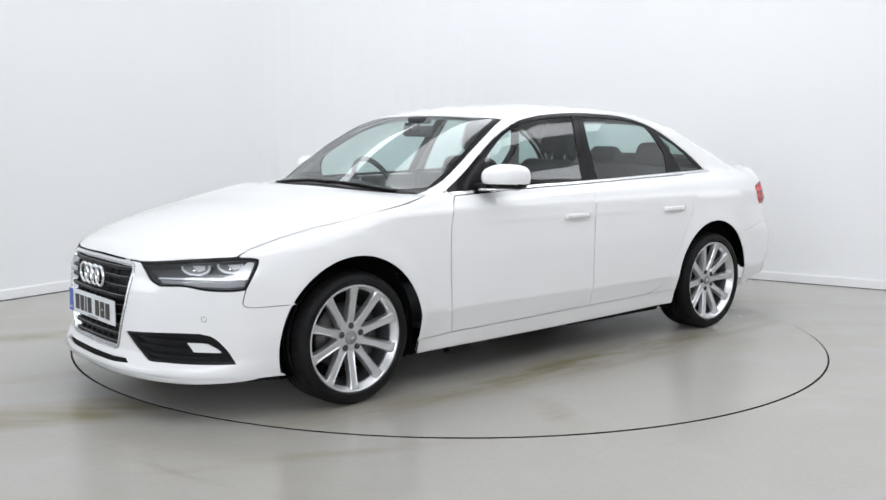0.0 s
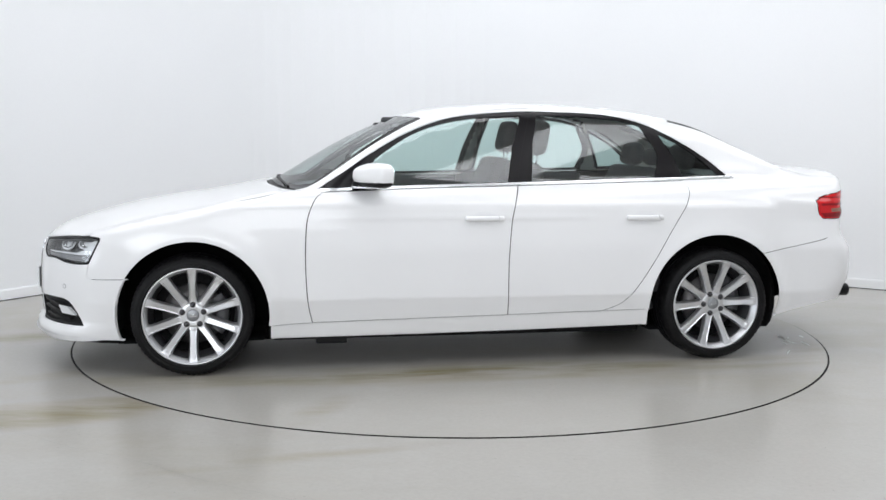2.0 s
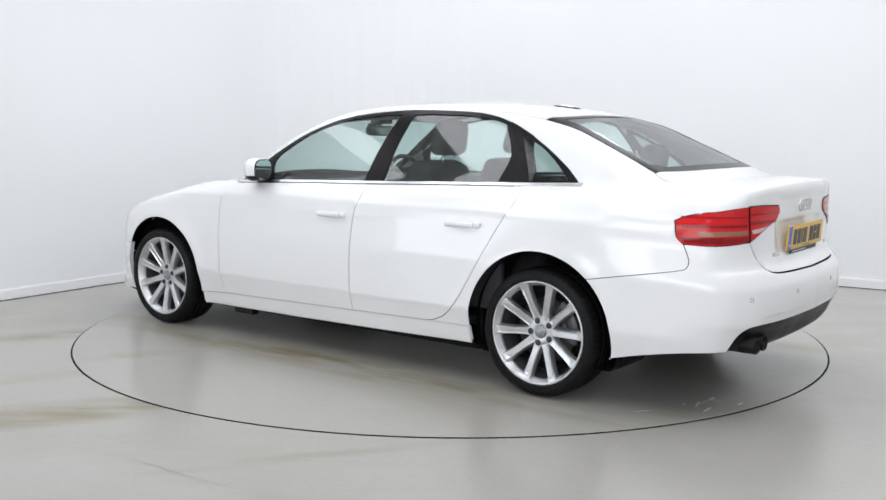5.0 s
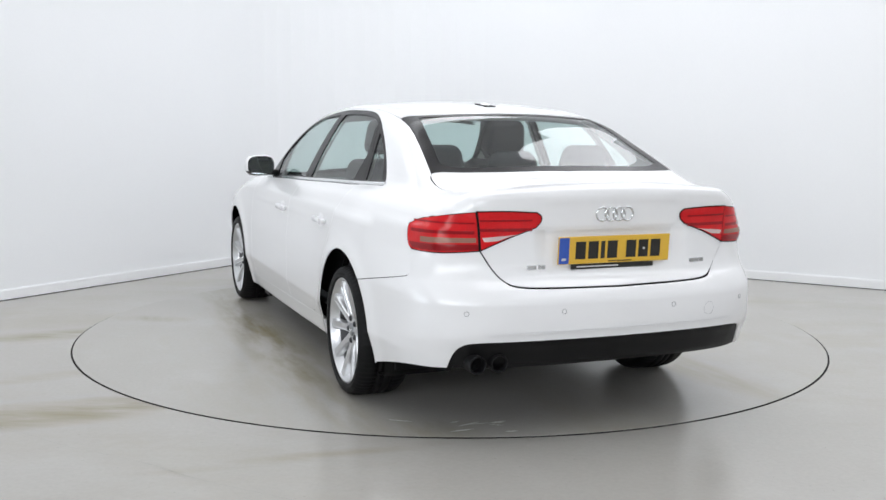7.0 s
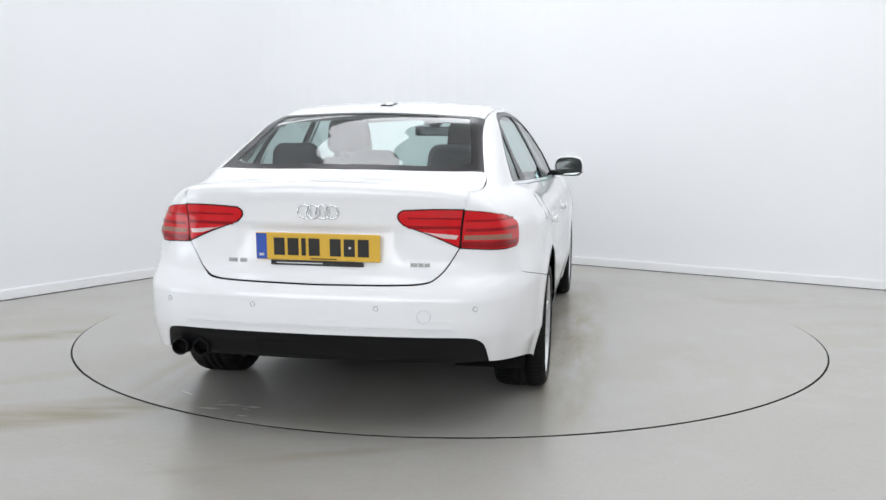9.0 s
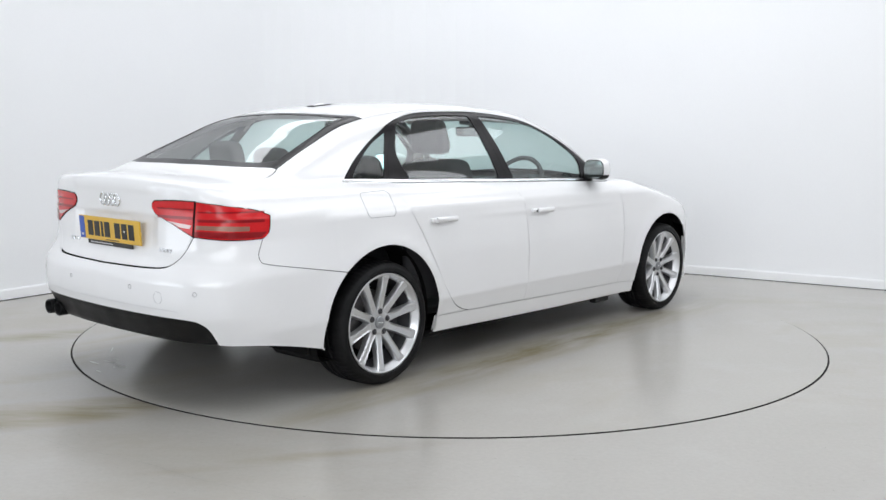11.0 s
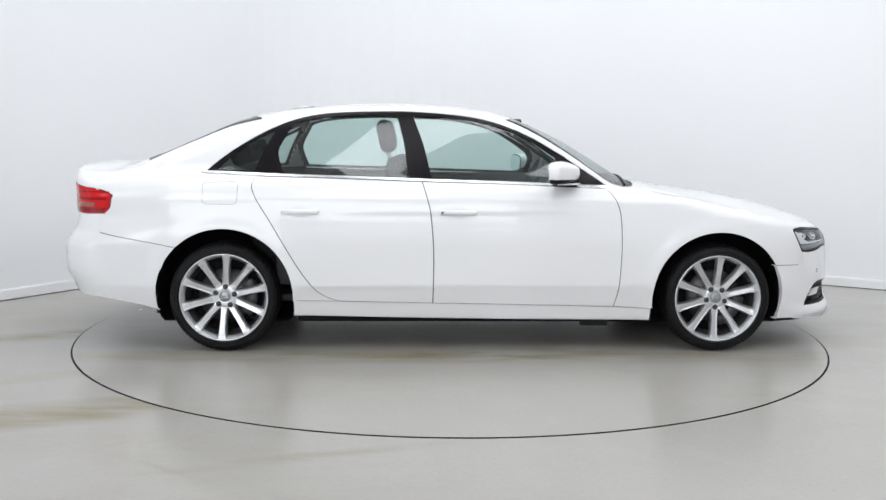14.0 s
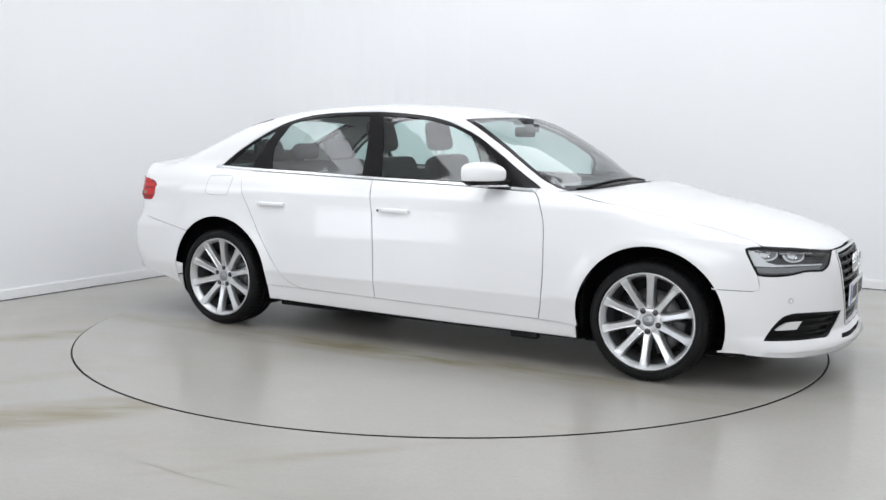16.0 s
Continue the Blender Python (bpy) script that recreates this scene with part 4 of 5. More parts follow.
for z in (0.632, 0.590, 0.547, 0.504, 0.461, 0.418, 0.375, 0.332, 0.292):
    h = grille_half(z) + 0.004
    u = np.linspace(-h, h, 25)
    band = np.vstack([np.stack([u, 0 * u + z + 0.008], -1), np.stack([u[::-1], 0 * u + z - 0.006], -1)])
    panel("grille_bar", "nose", from_dom("nose", band), BLACK, GR, depth=0.008, gap=0, lip=0.026, step=0.06)
    band[:, 1] = np.where(band[:, 1] > z, z + 0.0082, z + 0.0065)
    panel("bar_edge", "nose", from_dom("nose", band), GREY, GR, depth=0.0074, gap=0, lip=0.002, step=0.06, label="thin grey edge of a grille bar")
for u in np.linspace(-0.26, 0.26, 9):
    band = np.array([(u - 0.003, 0.65), (u + 0.003, 0.65), (u + 0.003, 0.29), (u - 0.003, 0.29)])
    if abs(u) < 0.2:
        panel("grille_rib", "nose", from_dom("nose", band), BLACK, GR, depth=0.02, gap=0, lip=0.015, step=0.06)


def rings(parent, x, z, r, pitch, wire, face, label):
    for k in range(4):
        y = (k - 1.5) * pitch
        pts = [(x, y + r * math.cos(a), z + r * math.sin(a)) for a in np.linspace(0, 2 * math.pi, 40, endpoint=False)]
        if face < 0:
            q = from_dom("tail", to_dom("tail", np.array(pts)), -0.004)
            pts = [(q[i][0], p[1], p[2]) for i, p in enumerate(pts)]
        pts = [(p[0] + (0.0015 if k % 2 else 0), p[1], p[2]) for p in pts]
        vs, fs = tube(pts, wire, 8, True)
        put("ring", vs, fs, CHROME, parent, label)


rings(GR, 2.248, 0.577, 0.043, 0.060, 0.0075, 1, "chrome ring emblem")
rings(LID, -2.33, 0.912, 0.0275, 0.0385, 0.0042, -1, "chrome ring emblem")

# number plates, with bars in place of the characters


def plate(parent, x, z, w, h, face, mat, tilt, label):
    m = Matrix.Translation((x, 0, z)) @ Matrix.Rotation(radians(90 * face), 4, "Z") @ Matrix.Rotation(radians(tilt), 4, "X")
    bm = bmesh.new()
    box(bm, -w / 2, w / 2, -0.003, 0.006, -h / 2, h / 2, 0.0025, m)
    ob = part("number_plate", bm, mat, parent, label)
    bm = bmesh.new()
    box(bm, -w / 2 + 0.002, -w / 2 + 0.047, -0.0042, -0.002, -h / 2 + 0.003, h / 2 - 0.003, 0, m)
    band = part("blue_band", bm, BLUE, ob, "blue band at the plate's end")
    bm = bmesh.new()
    box(bm, -w / 2 + 0.014, -w / 2 + 0.034, -0.005, -0.004, -h / 2 + 0.016, -h / 2 + 0.026, 0, m)
    part("print_bar", bm, PALEBAR, ob, "pale bar on the blue band")
    x0 = -w / 2 + 0.077
    for k in range(7):
        wide = 0.018 if k == 2 else 0.046
        bm = bmesh.new()
        box(bm, x0, x0 + wide, -0.0042, -0.002, -h * 0.32, h * 0.32, 0, m)
        part("character_bar", bm, LETTER, ob, "plain dark bar")
        x0 += wide + 0.0125 + (0.03 if k == 3 else 0)
    bm = bmesh.new()
    box(bm, -0.03, 0.08, -0.0042, -0.002, -h / 2 + 0.006, -h / 2 + 0.010, 0, m)
    part("print_bar", bm, LETTER, ob, "small dark bar")
    bm = bmesh.new()
    bmesh.ops.create_cone(bm, cap_ends=True, segments=16, radius1=0.006, radius2=0.005, depth=0.004, matrix=m @ Matrix.Translation((w * 0.26, -0.004, 0)) @ Matrix.Rotation(radians(90), 4, "X"))
    part("screw_cap", bm, PALEBAR, ob, "round plate screw cap")
    return ob


RP = plate(LID, -2.345, 0.769, 0.522, 0.112, -1, YELLOW, 4, "yellow rear number plate with plain dark bars")
bm = bmesh.new()
box(bm, -0.20, 0.19, -0.001, 0.004, -0.078, -0.0575, 0.002, Matrix.Translation((-2.345, 0, 0.769)) @ Matrix.Rotation(radians(-90), 4, "Z") @ Matrix.Rotation(radians(4), 4, "X"))
part("plate_holder", bm, LETTER, RP, "black plate holder strip")
bm = bmesh.new()
box(bm, -0.175, 0.02, -0.0022, -0.001, -0.070, -0.065, 0, Matrix.Translation((-2.345, 0, 0.769)) @ Matrix.Rotation(radians(-90), 4, "Z") @ Matrix.Rotation(radians(4), 4, "X"))
part("print_bar", bm, PALEBAR, RP, "pale bar on the plate holder")
plate(GR, 2.258, 0.430, 0.522, 0.112, 1, WHITEPLATE, 0, "white front number plate with plain dark bars")
# badges as plain metal bars
for y0, y1 in ((0.392, 0.352), (0.342, 0.312), (-0.385, -0.415), (-0.42, -0.44), (-0.445, -0.468)):
    bm = bmesh.new()
    c = from_dom("tail", to_dom("tail", np.array([[-2.33, (y0 + y1) / 2, 0.705]])))[0]
    box(bm, -0.006, 0.004, -abs(y1 - y0) / 2, abs(y1 - y0) / 2, -0.0085, 0.0085, 0.0015, Matrix.Translation(c) @ Matrix.Rotation(radians(-8 if y0 > 0 else 8), 4, "Z"))
    part("badge", bm, CHROME, LID, "plain chrome badge bar")

# fog lamps
FOGS = panel("fog_panel", "nose", FOG_LOOP, BLACK, both=True, depth=0.03, gap=-0.006, lip=0, step=0.03, parent=NOSE, label="black fog lamp recess")
inner = from_dom("nose", shrink(to_dom("nose", FOG_LOOP), 0.012))
panel("fog_frame", "nose", FOG_LOOP, BLACK, FOGS, holes=[inner], both=True, depth=0.004, gap=0.001, lip=0.025, step=0.03, label="black frame of the fog lamp")
for z in (0.272, 0.305, 0.338):
    band = loop(Q([(2.165, 0.42 if z < 0.3 else 0.36, z + 0.004), (2.1, 0.56, z + 0.004), (2.02, 0.675, z + 0.004)], straight), Q([(2.02, 0.675, z - 0.004), (2.1, 0.56, z - 0.004), (2.165, 0.42 if z < 0.3 else 0.36, z - 0.004)], straight))
    panel("fog_bar", "nose", band, BLACK, FOGS, both=True, depth=0.012, gap=0, lip=0.015, step=0.05)
fog = loop(Q([(2.08, 0.60, 0.335), (2.03, 0.66, 0.335), (2.0, 0.695, 0.312), (1.985, 0.71, 0.296), (2.06, 0.62, 0.296), (2.08, 0.60, 0.335)], straight))
panel("fog_lamp", "nose", fog, SILVER, FOGS, both=True, depth=0.008, gap=0, lip=0.015, step=0.012, label="silver fog lamp reflector")

# parking sensors and towing cover


def disc_on(name, kind, at, r, mat, parent, label, wire=0.0016):
    c = from_dom(kind, to_dom(kind, np.array([at])))[0]
    nn = Vector(normal(c[None])[0])
    m = Matrix.Translation(Vector(c) + nn * 0.0005) @ nn.to_track_quat("Z", "Y").to_matrix().to_4x4()
    vs, fs = tube([m @ Vector((r * math.cos(a), r * math.sin(a), 0)) for a in np.linspace(0, 2 * math.pi, 28, endpoint=False)], wire, 6, True)
    put(name, vs, fs, mat, parent, label)


for y in (0.705, 0.258, -0.255, -0.70):
    disc_on("parking_sensor", "tail", (-2.4, y, 0.535), 0.0095, GREY, REAR_BUMPER, "round parking sensor edge", 0.0011)
disc_on("towing_cover", "tail", (-2.38, -0.445, 0.505), 0.027, GREY, REAR_BUMPER, "round towing eye cover", 0.0005)
for y in (0.672, -0.672):
    disc_on("parking_sensor", "nose", (2.04, y, 0.442), 0.0115, GREY, NOSE, "round parking sensor edge", 0.0013)
# fuel flap on the right
flap = [(-1.50, 0.945), (-1.335, 0.95), (-1.318, 0.935), (-1.318, 0.845), (-1.335, 0.828), (-1.49, 0.828), (-1.508, 0.845), (-1.513, 0.93)]
pts = from_dom("side", straight(flap + flap[:1], 0.02)) * [1, -1, 1]
vs, fs = tube(pts[:-1], 0.0012, 6, True)
put("fuel_flap_gap", vs, fs, GREY, SIDES[1], "thin gap round the fuel flap")

# door handles


def handle(x, parent, s, lock):
    c = from_dom("side", np.array([[x, 0.789]]))[0]
    bm = bmesh.new()
    vs = box(bm, -0.104, 0.104, 0.012, 0.034, -0.0135, 0.0135, 0.0095, None, 3)
    for v in bm.verts:
        v.co.y -= 0.012 * (v.co.x / 0.104) ** 2
    for e in (-0.082, 0.082):
        box(bm, e - 0.018, e + 0.018, -0.004, 0.02, -0.012, 0.012, 0.004)
    bmesh.ops.transform(bm, matrix=Matrix.Translation((c[0], c[1], c[2])), verts=bm.verts)
    if s < 0:
        bmesh.ops.scale(bm, vec=(1, -1, 1), verts=bm.verts)
        bmesh.ops.reverse_faces(bm, faces=bm.faces)
    ob = part("door_handle", bm, PAINT, parent, "white bar door handle", True)
    # the hollow's shade behind the grip, drawn as a darker white oval
    q = [(x + 0.062 * math.cos(a), 0.79 + 0.036 * math.sin(a)) for a in np.linspace(0, 2 * math.pi, 28, endpoint=False)]
    p, f, nn = sheet("side", from_dom("side", np.array(q)), gap=0, step=0.03, depth=-0.0008, lip=0)
    put("handle_shade", p * [1, s, 1], f if s > 0 else [g[::-1] for g in f], SHADED_PAINT, ob, "darker white oval for the shaded hollow behind the handle", normals=nn * [1, s, 1])
    bm = bmesh.new()
    box(bm, c[0] - 0.076, c[0] - 0.073, s * (c[1] + 0.004), s * (c[1] + 0.0335), c[2] - 0.0135, c[2] + 0.0135)
    part("handle_joint", bm, SHADED_PAINT, ob)
    if lock:
        bm = bmesh.new()
        bmesh.ops.create_cone(bm, cap_ends=True, segments=16, radius1=0.006, radius2=0.006, depth=0.004, matrix=Matrix.Translation((c[0] - 0.089, s * (c[1] + 0.031), c[2])) @ Matrix.Rotation(radians(90), 4, "X"))
        part("lock", bm, BLACK, ob, "black key lock")


# white paint darkened for the shade in the handle's hollow and joint
SHADED_PAINT = material("white_paint_shaded", (0.80, 0.80, 0.81), 0.4, 0, 0.3, 0.00004, 400, 0.012, 3)
for s, k in ((1, 0), (-1, 1)):
    handle(-0.092, FRONT_DOORS[k], s, s < 0)
    handle(-0.97, REAR_DOORS[k], s, False)


# door mirrors
def mirror(s, parent):
    ex = lambda c, k: math.copysign(abs(c) ** k, c)
    vs, fs = [], []
    U, V = 64, 44
    for i in range(V + 1):
        a = math.pi * i / V
        for j in range(U):
            b = 2 * math.pi * j / U
            x = 0.098 * ex(math.cos(a), 0.85)
            y = 0.098 * ex(math.sin(a), 0.6) * ex(math.cos(b), 0.62)
            z = 0.066 * ex(math.sin(a), 0.6) * ex(math.sin(b), 0.72)
            x = max(x, -0.060)
            k = 1 - 0.26 * (x / 0.098 if x > 0 else 0)
            vs.append(Vector((x - 0.30 * y, y * k - 0.02 * max(x, 0) / 0.098, z * k)))
    fs = [(i * U + j, i * U + (j + 1) % U, (i + 1) * U + (j + 1) % U, (i + 1) * U + j) for i in range(V) for j in range(U)]
    c = Vector((0.482, 0.897, 1.012))
    P = [Vector((v.x + c.x, s * (v.y + c.y), v.z + c.z)) for v in vs]
    black = [sum(vs[i].z for i in f) / 4 <= -0.033 or sum(vs[i].x + 0.30 * vs[i].y for i in f) / 4 < -0.0585 for f in fs]
    upper = [f for f, k in zip(fs, black) if not k]
    lower = [f for f, k in zip(fs, black) if k]
    ob = put("door_mirror", P, upper, PAINT, parent, "white door mirror housing")
    put("mirror_base", P, lower, BLACK, ob, "black lower shell of the mirror")
    rim = [(0.084 * ex(math.cos(b), 0.62), 0.0545 * ex(math.sin(b), 0.72)) for b in np.linspace(0, 2 * math.pi, 40, endpoint=False)]
    G = [Vector((c.x - 0.30 * y - d, s * (y + c.y), z + c.z)) for d in (0.0645, 0.0605) for y, z in rim]
    turn = 1 if s > 0 else -1
    gf = [tuple(range(40))[::turn], tuple(range(40, 80))[::-turn]] + [(k, (k + 1) % 40, 40 + (k + 1) % 40, 40 + k)[::-turn] for k in range(40)]
    put("mirror_glass", G, gf, MIRROR, ob, "mirror glass", smooth=False)
    bm = bmesh.new()
    box(bm, 0.50, 0.59, s * 0.73, s * 0.86, 0.948, 0.982, 0.012)
    part("mirror_arm", bm, BLACK, ob, "black mirror arm", True)
    vs2, fs2 = tube([(0.60 - 0.15 * t * t, s * (0.80 + 0.165 * t), 0.951 + 0.003 * t) for t in np.linspace(0.1, 1, 8)], 0.006, 6)
    put("mirror_strip", vs2, fs2, SATIN, ob, "bright strip under the mirror")


mirror(1, FRONT_DOORS[0])
mirror(-1, FRONT_DOORS[1])

# black shell behind the panels puts shade in their gaps; open at windows and wheels
WINDOWS = [to_dom("side", pane_loop(q)) for q in (F_PANE, R_PANE, Q_PANE)]


def shell(depth, xs, ys, zs):
    """The body as a closed grid sunk by depth: verts and faces."""
    idx, pts, fs = {}, [], []

    def at(i, j, k):
        if (i, j, k) not in idx:
            idx[(i, j, k)] = len(pts)
            pts.append((xs[i], ys[j], zs[k]))
        return idx[(i, j, k)]
    X, Y, Z = len(xs) - 1, len(ys) - 1, len(zs) - 1
    for i in range(X):
        for k in range(Z):
            fs += [(at(i, 0, k), at(i + 1, 0, k), at(i + 1, 0, k + 1), at(i, 0, k + 1)), (at(i, Y, k + 1), at(i + 1, Y, k + 1), at(i + 1, Y, k), at(i, Y, k))]
        for j in range(Y):
            fs += [(at(i, j, Z), at(i + 1, j, Z), at(i + 1, j + 1, Z), at(i, j + 1, Z)), (at(i, j + 1, 0), at(i + 1, j + 1, 0), at(i + 1, j, 0), at(i, j, 0))]
    for j in range(Y):
        for k in range(Z):
            fs += [(at(0, j, k + 1), at(0, j + 1, k + 1), at(0, j + 1, k), at(0, j, k)), (at(X, j, k), at(X, j + 1, k), at(X, j + 1, k + 1), at(X, j, k + 1))]
    P = np.array(pts)
    O = np.stack([np.clip(P[:, 0], -1.9, 1.75), 0 * P[:, 0], 0 * P[:, 0] + SPINE], -1)
    q = meet(O, O + (P - O) * 1.6)
    ends = np.clip((np.abs(q[:, 0]) - 1.85) / 0.2, 0, 1)
    q = q - normal(q) * (depth + 0.006 * ends)[:, None]
    return q, fs


def window_hole(q, mid, grow):
    """Which faces lie behind a pane."""
    hole = np.zeros(len(mid), bool)
    flat = np.stack([mid[:, 0], mid[:, 2]], -1)
    for w in WINDOWS:
        hole |= inside(shrink(w, -grow), flat) & (np.abs(mid[:, 1]) > 0.45) & (mid[:, 2] > 0.9)
    nose_x = np.interp(np.abs(mid[:, 1]), [0, 0.3, 0.6, 0.7], [0.96, 0.94, 0.82, 0.78]) + grow * 0.3
    tail_x = np.interp(np.abs(mid[:, 1]), [0, 0.3, 0.55, 0.6], [-1.91, -1.895, -1.82, -1.80]) - grow * 0.3
    w0 = np.interp(mid[:, 0], [0.2, 0.53, 0.8], [0.555, 0.655, 0.675]) + grow * 0.2
    hole |= (mid[:, 0] > 0.235 - grow * 0.5) & (mid[:, 0] < nose_x) & (np.abs(mid[:, 1]) < w0) & (mid[:, 2] > 0.9)
    hole |= (mid[:, 0] < -1.305 + grow * 0.5) & (mid[:, 0] > tail_x) & (np.abs(mid[:, 1]) < np.interp(mid[:, 0], [-1.82, -1.3], [0.57, 0.49])) & (mid[:, 2] > 1.0)
    return hole


q, fs = shell(0.0085, np.linspace(-2.5, 2.35, 260), np.linspace(-0.95, 0.95, 61), np.concatenate([np.linspace(0.1, 0.88, 30), np.linspace(0.895, 1.5, 60)]))
mid = np.array([q[list(f)].mean(0) for f in fs])
drop = window_hole(q, mid, 0.03)
for cx, cz, r in (FRONT_ARCH, REAR_ARCH):
    drop |= (np.hypot(mid[:, 0] - cx, mid[:, 2] - cz) < r + 0.012) & (np.abs(mid[:, 1]) > 0.5)
flat = to_dom("nose", mid)
ahead = (mid[:, 0] > 1.75) & (mid[:, 2] > 0.2)
for h in (GRILLE_LOOP, FOG_LOOP, flip(FOG_LOOP), LAMP, flip(LAMP)):
    drop |= ahead & inside(shrink(to_dom("nose", h), -0.012), flat)
drop |= (mid[:, 0] < -1.72) & (mid[:, 2] < 0.31) & (np.abs(mid[:, 1]) > 0.42)
put("inner_shell", q, [f for f, d in zip(fs, drop) if not d], SHADE, car, "black shell behind the panels for the shade in their gaps")
# pale lining of the cabin
q, fs = shell(0.035, np.linspace(-2.0, 1.1, 200), np.linspace(-0.95, 0.95, 51), np.concatenate([np.linspace(0.1, 0.88, 8), np.linspace(0.895, 1.5, 70)]))
mid = np.array([q[list(f)].mean(0) for f in fs])
keep = ~window_hole(q, mid, 0.034) & (mid[:, 2] > 0.98) & (mid[:, 0] > -1.86) & (mid[:, 0] < 0.85)
put("headlining", q, [f[::-1] for f, k in zip(fs, keep) if k], LINING, car, "pale grey cloth lining of roof and pillars")

# wheel housings


def housing(cx, cz, r, s):
    n, vs, fs = 40, [], []
    for rr, y in ((r + 0.012, 0.80), (r + 0.02, 0.76), (r + 0.02, 0.48), (0.02, 0.48)):
        vs += [(cx + rr * math.cos(2 * math.pi * k / n), s * y, max(cz + rr * math.sin(2 * math.pi * k / n), 0.16)) for k in range(n)]
    for i in range(3):
        fs += [(i * n + k, i * n + (k + 1) % n, (i + 1) * n + (k + 1) % n, (i + 1) * n + k) for k in range(n)]
    put("wheel_housing", vs, fs, SHADE, car, "black wheel arch liner")
    # flaps of the liner before and behind the wheel, down to the sill's level
    for d in (-1, 1):
        bm = bmesh.new()
        x0 = cx + d * (r + 0.003)
        box(bm, min(x0, x0 + d * 0.02), max(x0, x0 + d * 0.02), min(s * 0.46, s * 0.76), max(s * 0.46, s * 0.76), 0.195, 0.42, 0.004)
        part("liner_flap", bm, SHADE, car, "black flap of the wheel arch liner")


for s in (1, -1):
    housing(*FRONT_ARCH, s)
    housing(*REAR_ARCH, s)


# wheels
def wheel(x, s, turn):
    """A ten-spoke wheel at its place on the car; s: side, turn: degrees."""
    hub = put("wheel", *revolve([(0.222, 0.036), (0.212, 0.07), (0.200, 0.14), (0.222, 0.19), (0.236, 0.2)], 60), BARREL, car, "silver ten-spoke alloy wheel")
    hub.matrix_basis = Matrix.Translation((x, s * 0.872, 0.3055)) @ (Matrix.Rotation(math.pi, 4, "Z") if s > 0 else Matrix())
    hub.matrix_basis = hub.matrix_basis @ Matrix.Rotation(radians(turn), 4, "Y")
    put("rim_edge", *revolve([(0.2215, 0.037), (0.224, 0.022), (0.230, 0.018), (0.2315, 0.006), (0.236, 0.004), (0.2375, -0.005), (0.242, -0.009), (0.2485, -0.006), (0.249, 0.004), (0.242, 0.012)], 96), ALLOY, hub, "silver stepped rim edge")
    tyre = [(0.245, 0.004), (0.253, -0.012), (0.258, -0.0155), (0.2595, -0.0135), (0.272, -0.017), (0.286, -0.015), (0.2875, -0.0125), (0.296, -0.010), (0.306, 0.0), (0.3135, 0.018), (0.317, 0.045), (0.3175, 0.07), (0.3105, 0.071), (0.3105, 0.079), (0.3175, 0.08), (0.318, 0.105), (0.311, 0.106), (0.311, 0.114), (0.318, 0.115), (0.3175, 0.145), (0.3105, 0.146), (0.3105, 0.154), (0.3175, 0.155), (0.315, 0.185), (0.308, 0.21), (0.292, 0.226), (0.262, 0.226), (0.236, 0.21)]
    tyre = [(0.2485 + (r - 0.2485) * 0.85 if r > 0.2485 else r, y) for r, y in tyre]
    vs, fs = revolve(tyre, 210)
    # sipes across the shoulders of the tread
    for i, (r, y) in enumerate(tyre):
        if 0.0 <= y <= 0.07 and r > 0.29 or 0.155 <= y <= 0.21 and r > 0.29:
            for k in range(0, 210, 3):
                v = vs[i * 210 + k]
                vs[i * 210 + k] = (v[0] * (1 - 0.004 / r), v[1], v[2] * (1 - 0.004 / r))
    put("tyre", vs, fs, RUBBER, hub, "black low-profile tyre with a grooved tread")
    # spokes
    for k in range(10):
        a = radians(36 * k)
        vs, fs = [], []
        rows = 13
        for i in range(rows):
            t = i / (rows - 1)
            r = 0.046 + 0.193 * t
            w = 0.0138 + 0.0052 * t + 0.0055 * max(0, (t - 0.72) / 0.28) ** 2 + 0.010 * (1 - t) ** 5
            y = 0.040 - 0.040 * t ** 0.8
            dip = 0.0045 if 0.1 < t < 0.85 else 0.0
            sect = [(-w * 1.35, y + 0.040 - 0.012 * t), (-w * 1.08, y + 0.007), (-w * 0.86, y), (-w * 0.50, y + dip), (w * 0.30, y + dip * 0.5), (w * 0.86, y + 0.001), (w * 1.08, y + 0.007), (w * 1.35, y + 0.040 - 0.012 * t)]
            for c, d in sect:
                vs.append((r * math.sin(a) + c * math.cos(a), d, r * math.cos(a) - c * math.sin(a)))
        for i in range(rows - 1):
            fs += [(i * 8 + j, i * 8 + j + 1, i * 8 + 9 + j, i * 8 + 8 + j) for j in range(7)]
        fs += [tuple(range(8)), tuple(range((rows - 1) * 8, rows * 8))[::-1]]
        put("spoke", vs, fs, ALLOY, hub, smooth=False)
    put("hub", *revolve([(0.0005, 0.0345), (0.031, 0.0345), (0.034, 0.033), (0.058, 0.034), (0.070, 0.040), (0.076, 0.075)], 48), ALLOY, hub, "silver wheel hub")
    put("centre_cap", *revolve([(0.0005, 0.0255), (0.027, 0.0265), (0.0305, 0.029), (0.031, 0.036)], 32), GREYCAP, hub, "grey centre cap")
    for k in range(4):
        vs, fs = tube([((k - 1.5) * 0.0082 + 0.0058 * math.cos(b), 0.0252, 0.0058 * math.sin(b)) for b in np.linspace(0, 2 * math.pi, 16, endpoint=False)], 0.0009, 5, True)
        put("cap_ring", vs, fs, CHROME, hub)
    for k in range(5):
        a = radians(72 * k)
        vs, fs = revolve([(0.0005, 0.027), (0.0085, 0.027), (0.0115, 0.030), (0.0125, 0.045)], 14)
